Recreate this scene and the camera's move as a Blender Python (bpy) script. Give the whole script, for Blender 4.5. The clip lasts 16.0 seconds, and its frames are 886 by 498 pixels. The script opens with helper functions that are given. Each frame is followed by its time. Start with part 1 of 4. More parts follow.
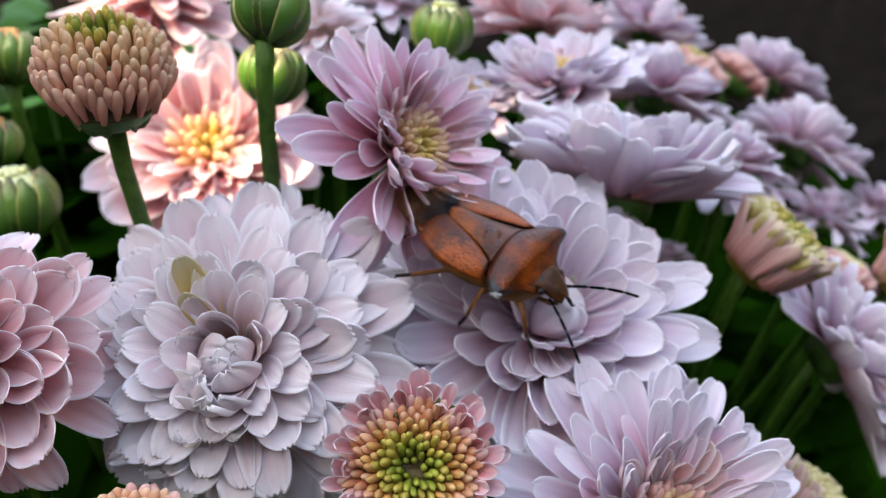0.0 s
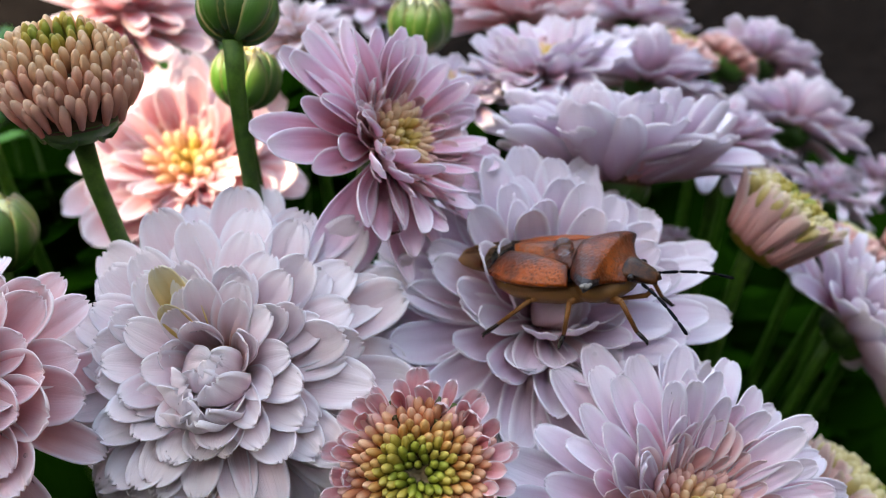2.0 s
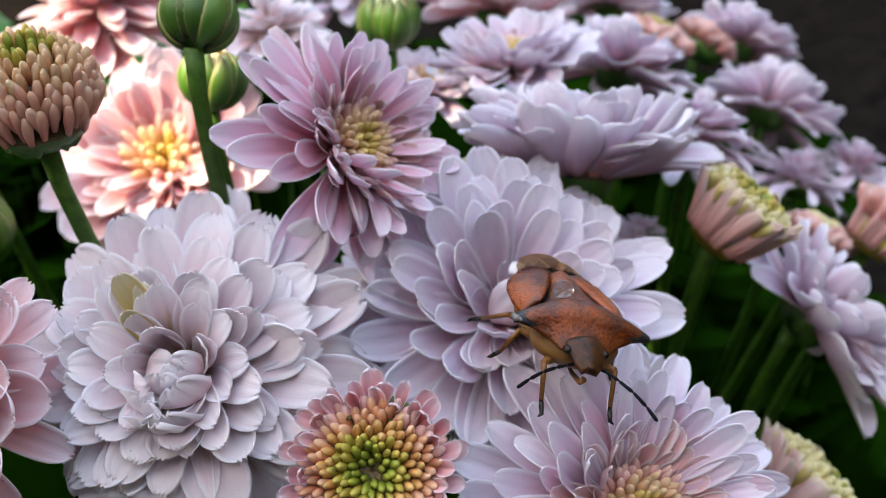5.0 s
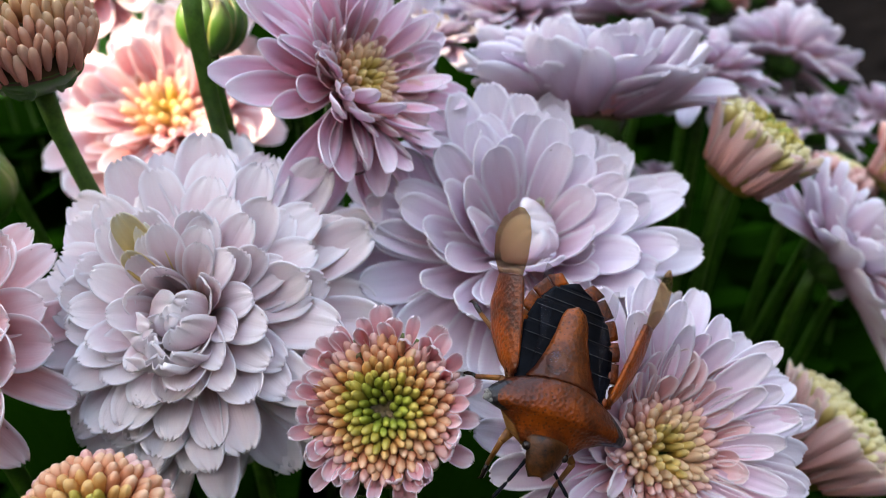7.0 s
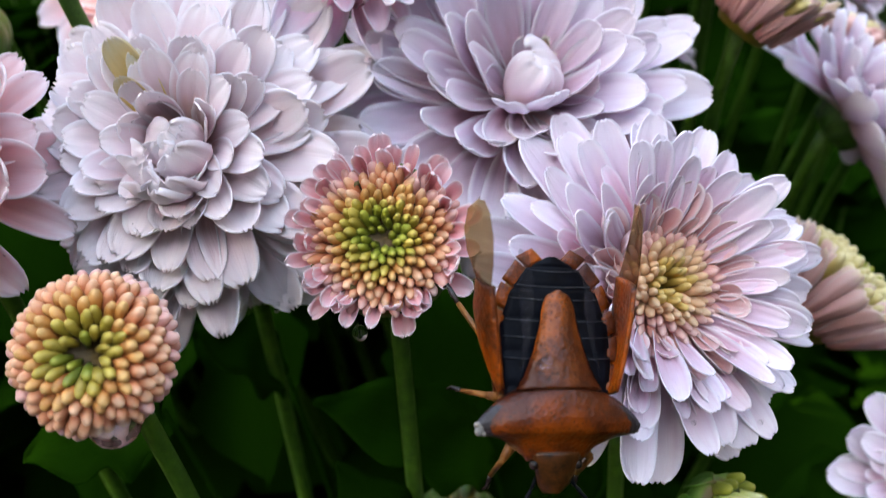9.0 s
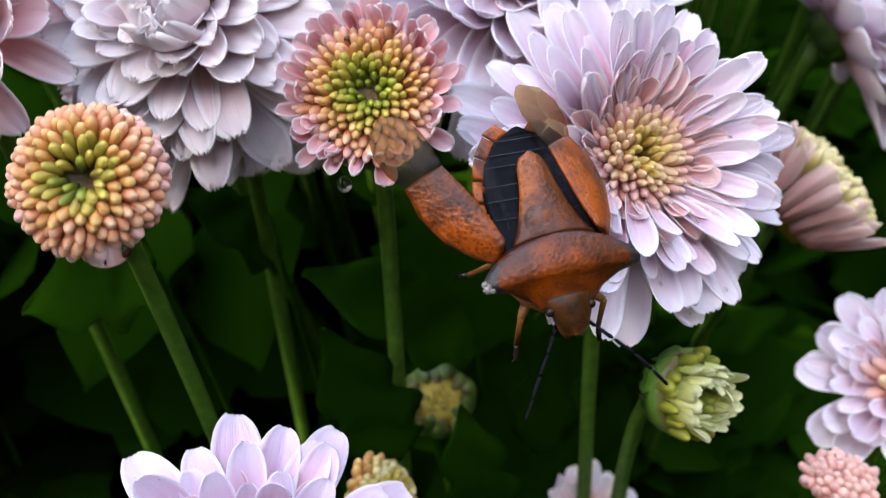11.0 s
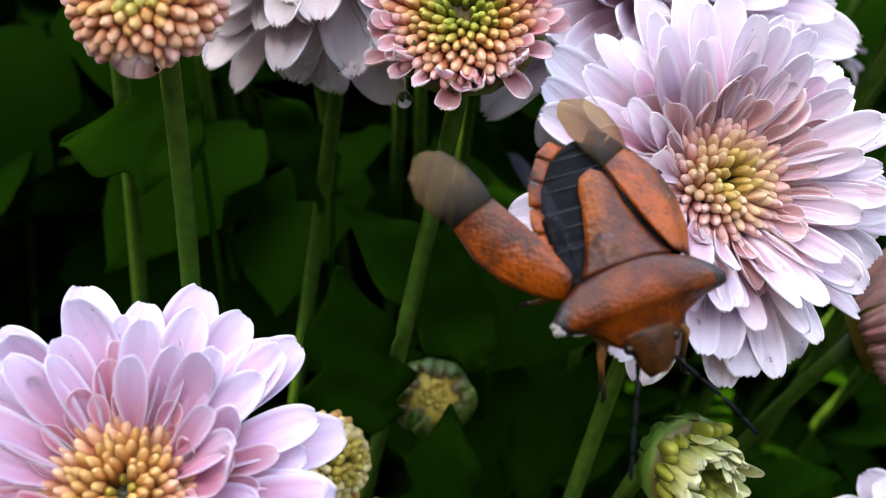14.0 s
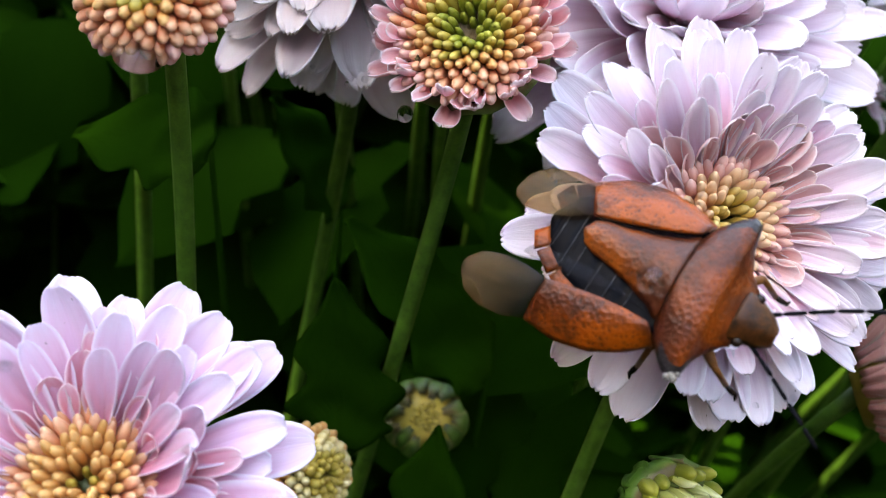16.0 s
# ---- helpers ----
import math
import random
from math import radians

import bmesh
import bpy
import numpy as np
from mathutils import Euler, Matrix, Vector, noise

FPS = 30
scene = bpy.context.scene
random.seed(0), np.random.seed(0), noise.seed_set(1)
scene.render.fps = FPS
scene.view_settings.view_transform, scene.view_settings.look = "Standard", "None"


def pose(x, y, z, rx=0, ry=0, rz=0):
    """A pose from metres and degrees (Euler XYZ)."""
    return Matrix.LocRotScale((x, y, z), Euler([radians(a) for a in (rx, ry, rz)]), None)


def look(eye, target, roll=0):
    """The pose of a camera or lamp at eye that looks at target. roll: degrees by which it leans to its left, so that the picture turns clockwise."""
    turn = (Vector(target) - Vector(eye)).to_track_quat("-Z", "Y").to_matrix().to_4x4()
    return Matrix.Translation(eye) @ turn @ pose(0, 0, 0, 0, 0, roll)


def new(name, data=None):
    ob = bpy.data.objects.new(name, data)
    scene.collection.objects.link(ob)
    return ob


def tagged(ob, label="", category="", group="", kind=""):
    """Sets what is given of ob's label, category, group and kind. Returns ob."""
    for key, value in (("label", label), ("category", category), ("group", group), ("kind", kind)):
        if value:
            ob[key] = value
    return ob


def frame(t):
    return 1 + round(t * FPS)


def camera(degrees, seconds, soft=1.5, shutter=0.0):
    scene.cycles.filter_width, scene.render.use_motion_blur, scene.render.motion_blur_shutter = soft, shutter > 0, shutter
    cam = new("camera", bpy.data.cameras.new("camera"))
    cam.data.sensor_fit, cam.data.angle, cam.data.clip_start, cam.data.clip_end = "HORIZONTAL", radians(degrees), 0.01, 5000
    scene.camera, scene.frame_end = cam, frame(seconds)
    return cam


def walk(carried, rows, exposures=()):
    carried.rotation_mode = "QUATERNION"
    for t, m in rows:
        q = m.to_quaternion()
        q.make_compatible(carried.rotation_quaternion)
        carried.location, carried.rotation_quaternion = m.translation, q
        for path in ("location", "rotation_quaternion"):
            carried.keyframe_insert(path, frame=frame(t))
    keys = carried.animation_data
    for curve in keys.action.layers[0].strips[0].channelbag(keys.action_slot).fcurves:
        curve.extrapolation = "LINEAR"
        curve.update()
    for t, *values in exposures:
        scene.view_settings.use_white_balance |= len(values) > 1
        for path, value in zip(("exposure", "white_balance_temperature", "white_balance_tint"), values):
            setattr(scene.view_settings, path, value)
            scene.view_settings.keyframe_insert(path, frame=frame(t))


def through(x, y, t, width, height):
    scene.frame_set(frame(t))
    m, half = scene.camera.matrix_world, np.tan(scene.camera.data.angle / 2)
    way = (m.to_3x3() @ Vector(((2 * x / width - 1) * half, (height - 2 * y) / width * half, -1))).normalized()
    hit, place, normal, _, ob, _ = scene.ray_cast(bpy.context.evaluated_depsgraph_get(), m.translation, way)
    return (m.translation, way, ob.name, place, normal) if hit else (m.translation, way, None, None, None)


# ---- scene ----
# ---------------------------------------------------------------- camera
cam = camera(50.0, 16.0, soft=0.85, shutter=0.5)
cam.data.dof.use_dof = True
cam.data.dof.focus_distance = 0.057
cam.data.dof.aperture_fstop = 52.0
PATH = [
    (0, (0.00782, 0.01166, 0.23736), (0.00166, 0.09980, 0.19052), 2.71),
    (0.5, (0.00784, 0.01256, 0.23666), (0.00216, 0.10065, 0.18966), 1.19),
    (1, (0.00745, 0.01341, 0.23582), (0.00227, 0.10168, 0.18912), 0.03),
    (1.5, (0.00801, 0.01412, 0.23543), (0.00202, 0.10235, 0.18874), -0.71),
    (2, (0.00853, 0.01369, 0.23432), (0.00198, 0.10269, 0.18920), -1.51),
    (2.5, (0.00945, 0.01237, 0.23516), (0.00310, 0.10131, 0.18989), -1.54),
    (3, (0.00990, 0.01218, 0.23585), (0.00403, 0.10087, 0.19003), -1.48),
    (3.5, (0.01061, 0.01171, 0.23777), (0.00480, 0.09956, 0.19035), -1.40),
    (6, (0.01203, 0.01415, 0.23592), (0.00392, 0.10140, 0.18774), -2.76),
    (6.5, (0.01201, 0.01414, 0.23426), (0.00375, 0.10126, 0.18586), -3.56),
    (7, (0.01214, 0.01343, 0.23351), (0.00374, 0.09982, 0.18385), -3.96),
    (7.5, (0.01227, 0.01287, 0.23246), (0.00367, 0.09843, 0.18142), -4.41),
    (8, (0.01196, 0.01283, 0.23111), (0.00349, 0.09690, 0.17764), -4.60),
    (8.5, (0.01226, 0.01051, 0.23044), (0.00398, 0.09359, 0.17541), -4.42),
    (9, (0.01271, 0.01159, 0.22839), (0.00293, 0.09303, 0.17119), -4.50),
    (9.5, (0.01314, 0.01123, 0.22700), (0.00250, 0.09143, 0.16822), -4.46),
    (10, (0.01322, 0.00797, 0.22786), (0.00360, 0.08652, 0.16672), -4.54),
    (10.2, (0.01347, 0.00622, 0.22774), (0.00414, 0.08488, 0.16669), -4.33),
    (12.3, (0.01822, 0.00538, 0.21829), (0.00029, 0.08372, 0.15878), 3.59),
    (12.5, (0.01877, 0.00527, 0.21881), (-0.00010, 0.08330, 0.15918), 4.78),
    (13, (0.01888, 0.00472, 0.21789), (-0.00008, 0.08427, 0.16033), 8.91),
    (13.5, (0.01938, 0.00572, 0.21659), (-0.00097, 0.08580, 0.16026), 11.76),
    (14, (0.01989, 0.00732, 0.21475), (-0.00258, 0.08806, 0.16021), 13.36),
    (14.5, (0.01895, 0.00891, 0.21341), (-0.00321, 0.09014, 0.15946), 15.34),
    (15, (0.02084, 0.00889, 0.21373), (-0.00452, 0.08951, 0.16028), 15.94),
    (15.5, (0.02064, 0.00731, 0.21454), (-0.00287, 0.08913, 0.16207), 17.55),
    (16, (0.02226, 0.00877, 0.21474), (-0.00446, 0.08904, 0.16143), 16.22),
]
walk(cam, [(t, look(eye, target, roll)) for t, eye, target, roll in PATH],
     exposures=[(0, 3.18, 8800, 9), (7, 3.29, 8800, 8), (9, 3.55, 8800, 9), (12.5, 3.90, 9200, 12), (16, 4.00, 9200, 11)])

# ---------------------------------------------------------------- daylight
SUN_WAY = Vector((-0.55, -0.35, 0.76)).normalized()      # towards the sun
world = bpy.data.worlds.new("sky")
scene.world = world
world.use_nodes = True
wn = world.node_tree.nodes
sky = wn.new("ShaderNodeTexSky")
sky.sky_type = 'NISHITA'
sky.sun_disc = False
sky.sun_elevation = math.asin(SUN_WAY.z)
sky.sun_rotation = math.atan2(SUN_WAY.x, SUN_WAY.y)
wn["Background"].inputs["Strength"].default_value = 0.15
world.node_tree.links.new(sky.outputs[0], wn["Background"].inputs["Color"])
sun = new("sun", bpy.data.lights.new("sun", 'SUN'))
sun.data.energy, sun.data.angle, sun.data.color = 1.35, radians(0.4), (1.0, 0.93, 0.82)
sun.matrix_world = look(SUN_WAY * 10, (0, 0, 0))


# ---------------------------------------------------------------- materials
def shader(name):
    """An empty node material with its output and Principled node."""
    m = bpy.data.materials.new(name)
    m.use_nodes = True
    t = m.node_tree
    return m, t, t.nodes["Principled BSDF"], t.nodes["Material Output"]


def node(t, kind, **values):
    n = t.nodes.new(kind)
    for k, v in values.items():
        n.inputs[k].default_value = v
    return n


def ramp(t, factor, stops):
    r = t.nodes.new("ShaderNodeValToRGB")
    e = r.color_ramp.elements
    while len(e) < len(stops):
        e.new(0.5)
    for k, (p, c) in enumerate(stops):
        e[k].position, e[k].color = p, (*c, 1)
    t.links.new(factor, r.inputs["Fac"])
    return r.outputs["Color"]


def stretched(t, source, sx, sy, sz=1.0):
    n = t.nodes.new("ShaderNodeMapping")
    n.inputs["Scale"].default_value = (sx, sy, sz)
    t.links.new(source, n.inputs["Vector"])
    return n.outputs["Vector"]


def noise_of(t, vector, scale, detail=3.0, rough=0.6):
    n = node(t, "ShaderNodeTexNoise", Scale=scale, Detail=detail, Roughness=rough)
    t.links.new(vector, n.inputs["Vector"])
    return n.outputs["Fac"]


def math_of(t, op, a, b):
    n = t.nodes.new("ShaderNodeMath")
    n.operation = op
    for k, v in enumerate((a, b)):
        if isinstance(v, (int, float)):
            n.inputs[k].default_value = v
        else:
            t.links.new(v, n.inputs[k])
    return n.outputs[0]


def mixed(t, factor, a, b, blend='MIX'):
    n = t.nodes.new("ShaderNodeMix")
    n.data_type, n.blend_type = 'RGBA', blend
    for k, v in ((0, factor), (6, a), (7, b)):
        if isinstance(v, (int, float)):
            n.inputs[k].default_value = v
        elif isinstance(v, tuple):
            n.inputs[k].default_value = (*v, 1)
        else:
            t.links.new(v, n.inputs[k])
    return n.outputs[2]


def bump_into(t, p, height, strength, distance):
    b = node(t, "ShaderNodeBump", Strength=strength, Distance=distance)
    t.links.new(height, b.inputs["Height"])
    t.links.new(b.outputs[0], p.inputs["Normal"])


def soft_tissue(name, stops, rough=0.36, through=0.34, streak=0.16, vary=0.10, gloss=0.5, edge=None):
    """Petals, florets and leaves: a colour along the length, fine veins, some light passing through."""
    m, t, p, out = shader(name)
    uv = t.nodes.new("ShaderNodeTexCoord").outputs["UV"]
    sep = t.nodes.new("ShaderNodeSeparateXYZ")
    t.links.new(uv, sep.inputs[0])
    rnd = t.nodes.new("ShaderNodeObjectInfo").outputs["Random"]
    blot = noise_of(t, stretched(t, uv, 2.5, 2.0), 2.0, 2.0)
    along = math_of(t, 'ADD', sep.outputs["Y"], math_of(t, 'MULTIPLY', math_of(t, 'SUBTRACT', blot, 0.5), 0.25))
    along = math_of(t, 'ADD', along, math_of(t, 'MULTIPLY', math_of(t, 'SUBTRACT', rnd, 0.5), 0.24))
    col = ramp(t, along, stops)
    veins = noise_of(t, stretched(t, uv, 26.0, 1.6), 1.0, 3.0)
    col = mixed(t, math_of(t, 'MULTIPLY', veins, streak), col, stops[0][1], 'MIX')
    # pale side rim; on petals it paints the light caught by curled edges
    if edge:
        side = math_of(t, 'ABSOLUTE', math_of(t, 'SUBTRACT', sep.outputs["X"], 0.5), 0.0)
        rim = t.nodes.new("ShaderNodeMapRange")
        rim.inputs["From Min"].default_value, rim.inputs["From Max"].default_value = 0.38, 0.5
        rim.inputs["To Max"].default_value = 0.85
        t.links.new(side, rim.inputs["Value"])
        col = mixed(t, rim.outputs[0], col, edge)
    if through > 0.28 and edge:
        cells = t.nodes.new("ShaderNodeTexVoronoi")
        cells.inputs["Scale"].default_value = 7.0
        shift = t.nodes.new("ShaderNodeVectorMath")
        t.links.new(uv, shift.inputs[0])
        t.links.new(math_of(t, 'MULTIPLY', rnd, 50.0), shift.inputs[1])
        t.links.new(shift.outputs[0], cells.inputs["Vector"])
        pick = t.nodes.new("ShaderNodeSeparateXYZ")
        t.links.new(cells.outputs["Color"], pick.inputs[0])
        speck = math_of(t, 'MULTIPLY', math_of(t, 'LESS_THAN', cells.outputs["Distance"], 0.10), math_of(t, 'GREATER_THAN', pick.outputs["X"], 0.975))
        col = mixed(t, math_of(t, 'MULTIPLY', speck, 0.8), col, (0.10, 0.06, 0.05))
    hsv = t.nodes.new("ShaderNodeHueSaturation")
    t.links.new(col, hsv.inputs["Color"])
    t.links.new(math_of(t, 'ADD', 1.0 - vary * 0.7, math_of(t, 'MULTIPLY', rnd, vary)), hsv.inputs["Value"])
    t.links.new(hsv.outputs[0], p.inputs["Base Color"])
    p.inputs["Roughness"].default_value = rough
    p.inputs["Specular IOR Level"].default_value = gloss
    bump_into(t, p, veins, 0.3, 0.0003)
    thin = t.nodes.new("ShaderNodeBsdfTranslucent")
    t.links.new(hsv.outputs[0], thin.inputs["Color"])
    mix = node(t, "ShaderNodeMixShader", Fac=through)
    t.links.new(p.outputs[0], mix.inputs[1])
    t.links.new(thin.outputs[0], mix.inputs[2])
    t.links.new(mix.outputs[0], out.inputs["Surface"])
    return m


def plain(name, a, b, scale, rough=0.6, bump=0.3, distance=0.0004, metal=0.0, detail=4.0, gloss=0.25):
    """An opaque surface mottled between two colours."""
    m, t, p, out = shader(name)
    pos = t.nodes.new("ShaderNodeTexCoord").outputs["Object"]
    n = noise_of(t, pos, scale, detail)
    fine = noise_of(t, pos, scale * 6, 3.0)
    both = math_of(t, 'ADD', math_of(t, 'MULTIPLY', n, 0.7), math_of(t, 'MULTIPLY', fine, 0.3))
    t.links.new(ramp(t, both, [(0.34, a), (0.66, b)]), p.inputs["Base Color"])
    p.inputs["Roughness"].default_value = rough
    p.inputs["Metallic"].default_value = metal
    p.inputs["Specular IOR Level"].default_value = gloss
    bump_into(t, p, both, bump, distance)
    return m


LILAC = soft_tissue("petal_lilac_white", [(0.0, (0.58, 0.30, 0.34)), (0.2, (0.74, 0.48, 0.59)), (0.46, (0.84, 0.69, 0.81)), (0.8, (0.91, 0.87, 0.93))], through=0.35, edge=(0.93, 0.91, 0.95))
CREAM = soft_tissue("petal_cream_white", [(0.0, (0.76, 0.45, 0.28)), (0.18, (0.82, 0.56, 0.55)), (0.44, (0.88, 0.72, 0.78)), (0.78, (0.93, 0.88, 0.91))], through=0.35, edge=(0.94, 0.91, 0.94))
PINK = soft_tissue("petal_rose_pink", [(0.0, (0.70, 0.22, 0.22)), (0.28, (0.86, 0.43, 0.46)), (0.6, (0.92, 0.66, 0.69)), (0.92, (0.95, 0.87, 0.90))], through=0.42, edge=(0.97, 0.92, 0.94))
ROSE = soft_tissue("petal_pink_lilac", [(0.0, (0.70, 0.24, 0.30)), (0.26, (0.85, 0.45, 0.56)), (0.55, (0.92, 0.69, 0.82)), (0.9, (0.95, 0.90, 0.96))], through=0.40, edge=(0.97, 0.94, 0.98))
# violet-pink of the low head, dulled further to stand for its shaded place
MAUVE_SHADED = soft_tissue("petal_mauve_shaded", [(0.0, (0.60, 0.17, 0.24)), (0.24, (0.74, 0.34, 0.49)), (0.52, (0.79, 0.56, 0.74)), (0.88, (0.80, 0.75, 0.89))], through=0.36, edge=(0.88, 0.85, 0.95))
BLUSH = soft_tissue("petal_blush", [(0.0, (0.68, 0.27, 0.24)), (0.35, (0.83, 0.47, 0.47)), (0.7, (0.90, 0.66, 0.68)), (1.0, (0.95, 0.86, 0.86))], edge=(0.97, 0.90, 0.90))
DEEP = soft_tissue("petal_deep_rose", [(0.0, (0.60, 0.15, 0.18)), (0.4, (0.80, 0.32, 0.40)), (0.75, (0.89, 0.55, 0.66)), (1.0, (0.95, 0.82, 0.88))], through=0.42, edge=(0.97, 0.88, 0.93))
BUTTER = soft_tissue("petal_butter", [(0.0, (0.69, 0.37, 0.04)), (0.4, (0.77, 0.58, 0.23)), (0.75, (0.81, 0.74, 0.49)), (1.0, (0.83, 0.81, 0.74))], through=0.30)
SALMON = soft_tissue("petal_salmon", [(0.0, (0.60, 0.27, 0.23)), (0.35, (0.80, 0.47, 0.43)), (0.75, (0.86, 0.64, 0.58)), (1.0, (0.89, 0.80, 0.58))], edge=(0.82, 0.69, 0.62))
FLORET = [
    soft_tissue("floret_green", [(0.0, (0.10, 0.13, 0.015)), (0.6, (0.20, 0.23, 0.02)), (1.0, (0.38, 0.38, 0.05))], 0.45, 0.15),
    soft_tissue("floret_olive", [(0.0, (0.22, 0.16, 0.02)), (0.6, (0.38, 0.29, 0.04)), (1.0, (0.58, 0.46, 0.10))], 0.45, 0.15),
    # gold and peach: bases deepened to paint the shade in gaps between florets
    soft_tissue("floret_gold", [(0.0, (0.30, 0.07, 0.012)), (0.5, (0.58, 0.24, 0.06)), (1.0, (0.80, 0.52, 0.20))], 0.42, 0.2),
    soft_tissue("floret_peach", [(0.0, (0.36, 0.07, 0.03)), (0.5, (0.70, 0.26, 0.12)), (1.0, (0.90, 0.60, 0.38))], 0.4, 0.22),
    soft_tissue("floret_rose", [(0.0, (0.58, 0.18, 0.15)), (0.5, (0.76, 0.36, 0.30)), (1.0, (0.88, 0.62, 0.55))], 0.4, 0.24),
    soft_tissue("floret_straw", [(0.0, (0.40, 0.30, 0.06)), (0.5, (0.62, 0.50, 0.18)), (1.0, (0.80, 0.72, 0.42))], 0.4, 0.2),
    soft_tissue("floret_white_green", [(0.0, (0.30, 0.36, 0.05)), (0.5, (0.56, 0.60, 0.20)), (1.0, (0.82, 0.83, 0.56))], 0.4, 0.2),
    soft_tissue("floret_yellow", [(0.0, (0.46, 0.26, 0.03)), (0.5, (0.72, 0.50, 0.12)), (1.0, (0.88, 0.70, 0.32))], 0.4, 0.32),
    soft_tissue("floret_apricot", [(0.0, (0.58, 0.24, 0.12)), (0.5, (0.80, 0.50, 0.28)), (1.0, (0.90, 0.70, 0.46))], 0.4, 0.32),
    soft_tissue("disc_brown", [(0.0, (0.07, 0.035, 0.008)), (1.0, (0.12, 0.07, 0.014))], 0.6, 0.05),
    soft_tissue("floret_salmon", [(0.0, (0.62, 0.24, 0.15)), (0.5, (0.84, 0.46, 0.32)), (1.0, (0.92, 0.68, 0.48))], 0.4, 0.3),
]
# far darker than real leaves: the clump's deep shade is in this colour
LEAF_SHADED = soft_tissue("leaf_shaded_green", [(0.0, (0.009, 0.040, 0.0025)), (0.5, (0.003, 0.016, 0.0008)), (1.0, (0.004, 0.020, 0.001))], 0.6, 0.10, 0.5, 0.7, 0.0)
# lighter leaf green with sunlight put into the colour
LEAF_SUNLIT = soft_tissue("leaf_sunlit_green", [(0.0, (0.03, 0.12, 0.008)), (0.5, (0.05, 0.20, 0.012)), (1.0, (0.07, 0.24, 0.015))], 0.4, 0.3, 0.4, 0.6, 0.2)
BRACT = soft_tissue("bract_green", [(0.0, (0.025, 0.09, 0.01)), (0.6, (0.06, 0.18, 0.02)), (0.85, (0.10, 0.20, 0.03)), (1.0, (0.14, 0.09, 0.03))], 0.4, 0.15, 0.4, 0.4)
BUDGREEN = soft_tissue("bud_bract_green", [(0.0, (0.02, 0.08, 0.008)), (0.45, (0.05, 0.17, 0.018)), (0.75, (0.12, 0.25, 0.04)), (0.92, (0.17, 0.20, 0.06)), (1.0, (0.14, 0.07, 0.03))], 0.38, 0.1, 0.75, 0.5, edge=(0.34, 0.28, 0.11))
STEM = plain("stem_green", (0.022, 0.070, 0.007), (0.058, 0.145, 0.016), 900.0, 0.5, 0.3, 0.0002)
# brown soil darkened well below its real tone, to include the shade on it
SOIL_SHADED = plain("soil_shaded_brown", (0.003, 0.0026, 0.0024), (0.014, 0.011, 0.0095), 60.0, 1.0, 0.8, 0.01, gloss=0.0)
WALL = plain("wall_weathered", (0.07, 0.06, 0.05), (0.15, 0.13, 0.11), 5.0, 0.9, 0.5, 0.01)
BARK = plain("bark_brown", (0.08, 0.06, 0.045), (0.18, 0.14, 0.10), 12.0, 0.9, 0.8, 0.01)
CROWN = plain("crown_green", (0.03, 0.08, 0.015), (0.06, 0.13, 0.03), 6.0, 0.6, 0.2, 0.002)

water_m, wt, wp, wo = shader("water_clear")
wp.inputs["Roughness"].default_value = 0.02
wp.inputs["IOR"].default_value = 1.33
wp.inputs["Transmission Weight"].default_value = 1.0
WATER = water_m


def shell_orange(name, dark_tips=False, a=(0.035, 0.007, 0.002), b=(0.27, 0.050, 0.003)):
    """The insect's leathery shell: rust orange, finely pitted, blotched darker."""
    m, t, p, out = shader(name)
    tc = t.nodes.new("ShaderNodeTexCoord")
    n = noise_of(t, tc.outputs["Object"], 330.0, 8.0, 0.78)
    col = ramp(t, n, [(0.38, a), (0.55, b), (0.78, (b[0] * 1.25, b[1] * 1.35, b[2] * 1.5))])
    patch = noise_of(t, tc.outputs["Object"], 150.0, 4.0, 0.6)
    col = mixed(t, ramp(t, patch, [(0.42, (0.88, 0.88, 0.88)), (0.58, (0, 0, 0))]), col, (a[0] * 1.4, a[1] * 1.2, a[2]))
    pits = t.nodes.new("ShaderNodeTexVoronoi")
    pits.inputs["Scale"].default_value = 4000.0
    t.links.new(tc.outputs["Object"], pits.inputs["Vector"])
    col = mixed(t, math_of(t, 'MULTIPLY', math_of(t, 'LESS_THAN', pits.outputs["Distance"], 0.28), 0.55), col, (0.025, 0.009, 0.004))
    if dark_tips:
        sep = t.nodes.new("ShaderNodeSeparateXYZ")
        t.links.new(tc.outputs["UV"], sep.inputs[0])
        edge = math_of(t, 'ABSOLUTE', math_of(t, 'SUBTRACT', sep.outputs["X"], 0.5), 0.0)
        wob = math_of(t, 'ADD', edge, math_of(t, 'MULTIPLY', math_of(t, 'SUBTRACT', n, 0.5), 0.10))
        mid = math_of(t, 'LESS_THAN', math_of(t, 'ABSOLUTE', math_of(t, 'SUBTRACT', sep.outputs["Y"], 0.45), 0.0), 0.24)
        fac = math_of(t, 'MULTIPLY', math_of(t, 'GREATER_THAN', wob, 0.425), mid)
        col = mixed(t, fac, col, (0.016, 0.014, 0.016))
    t.links.new(col, p.inputs["Base Color"])
    p.inputs["Roughness"].default_value = 0.34
    p.inputs["Specular IOR Level"].default_value = 0.3
    h = math_of(t, 'ADD', math_of(t, 'MULTIPLY', pits.outputs["Distance"], 0.6), n)
    bump_into(t, p, h, 0.55, 0.00014)
    return m


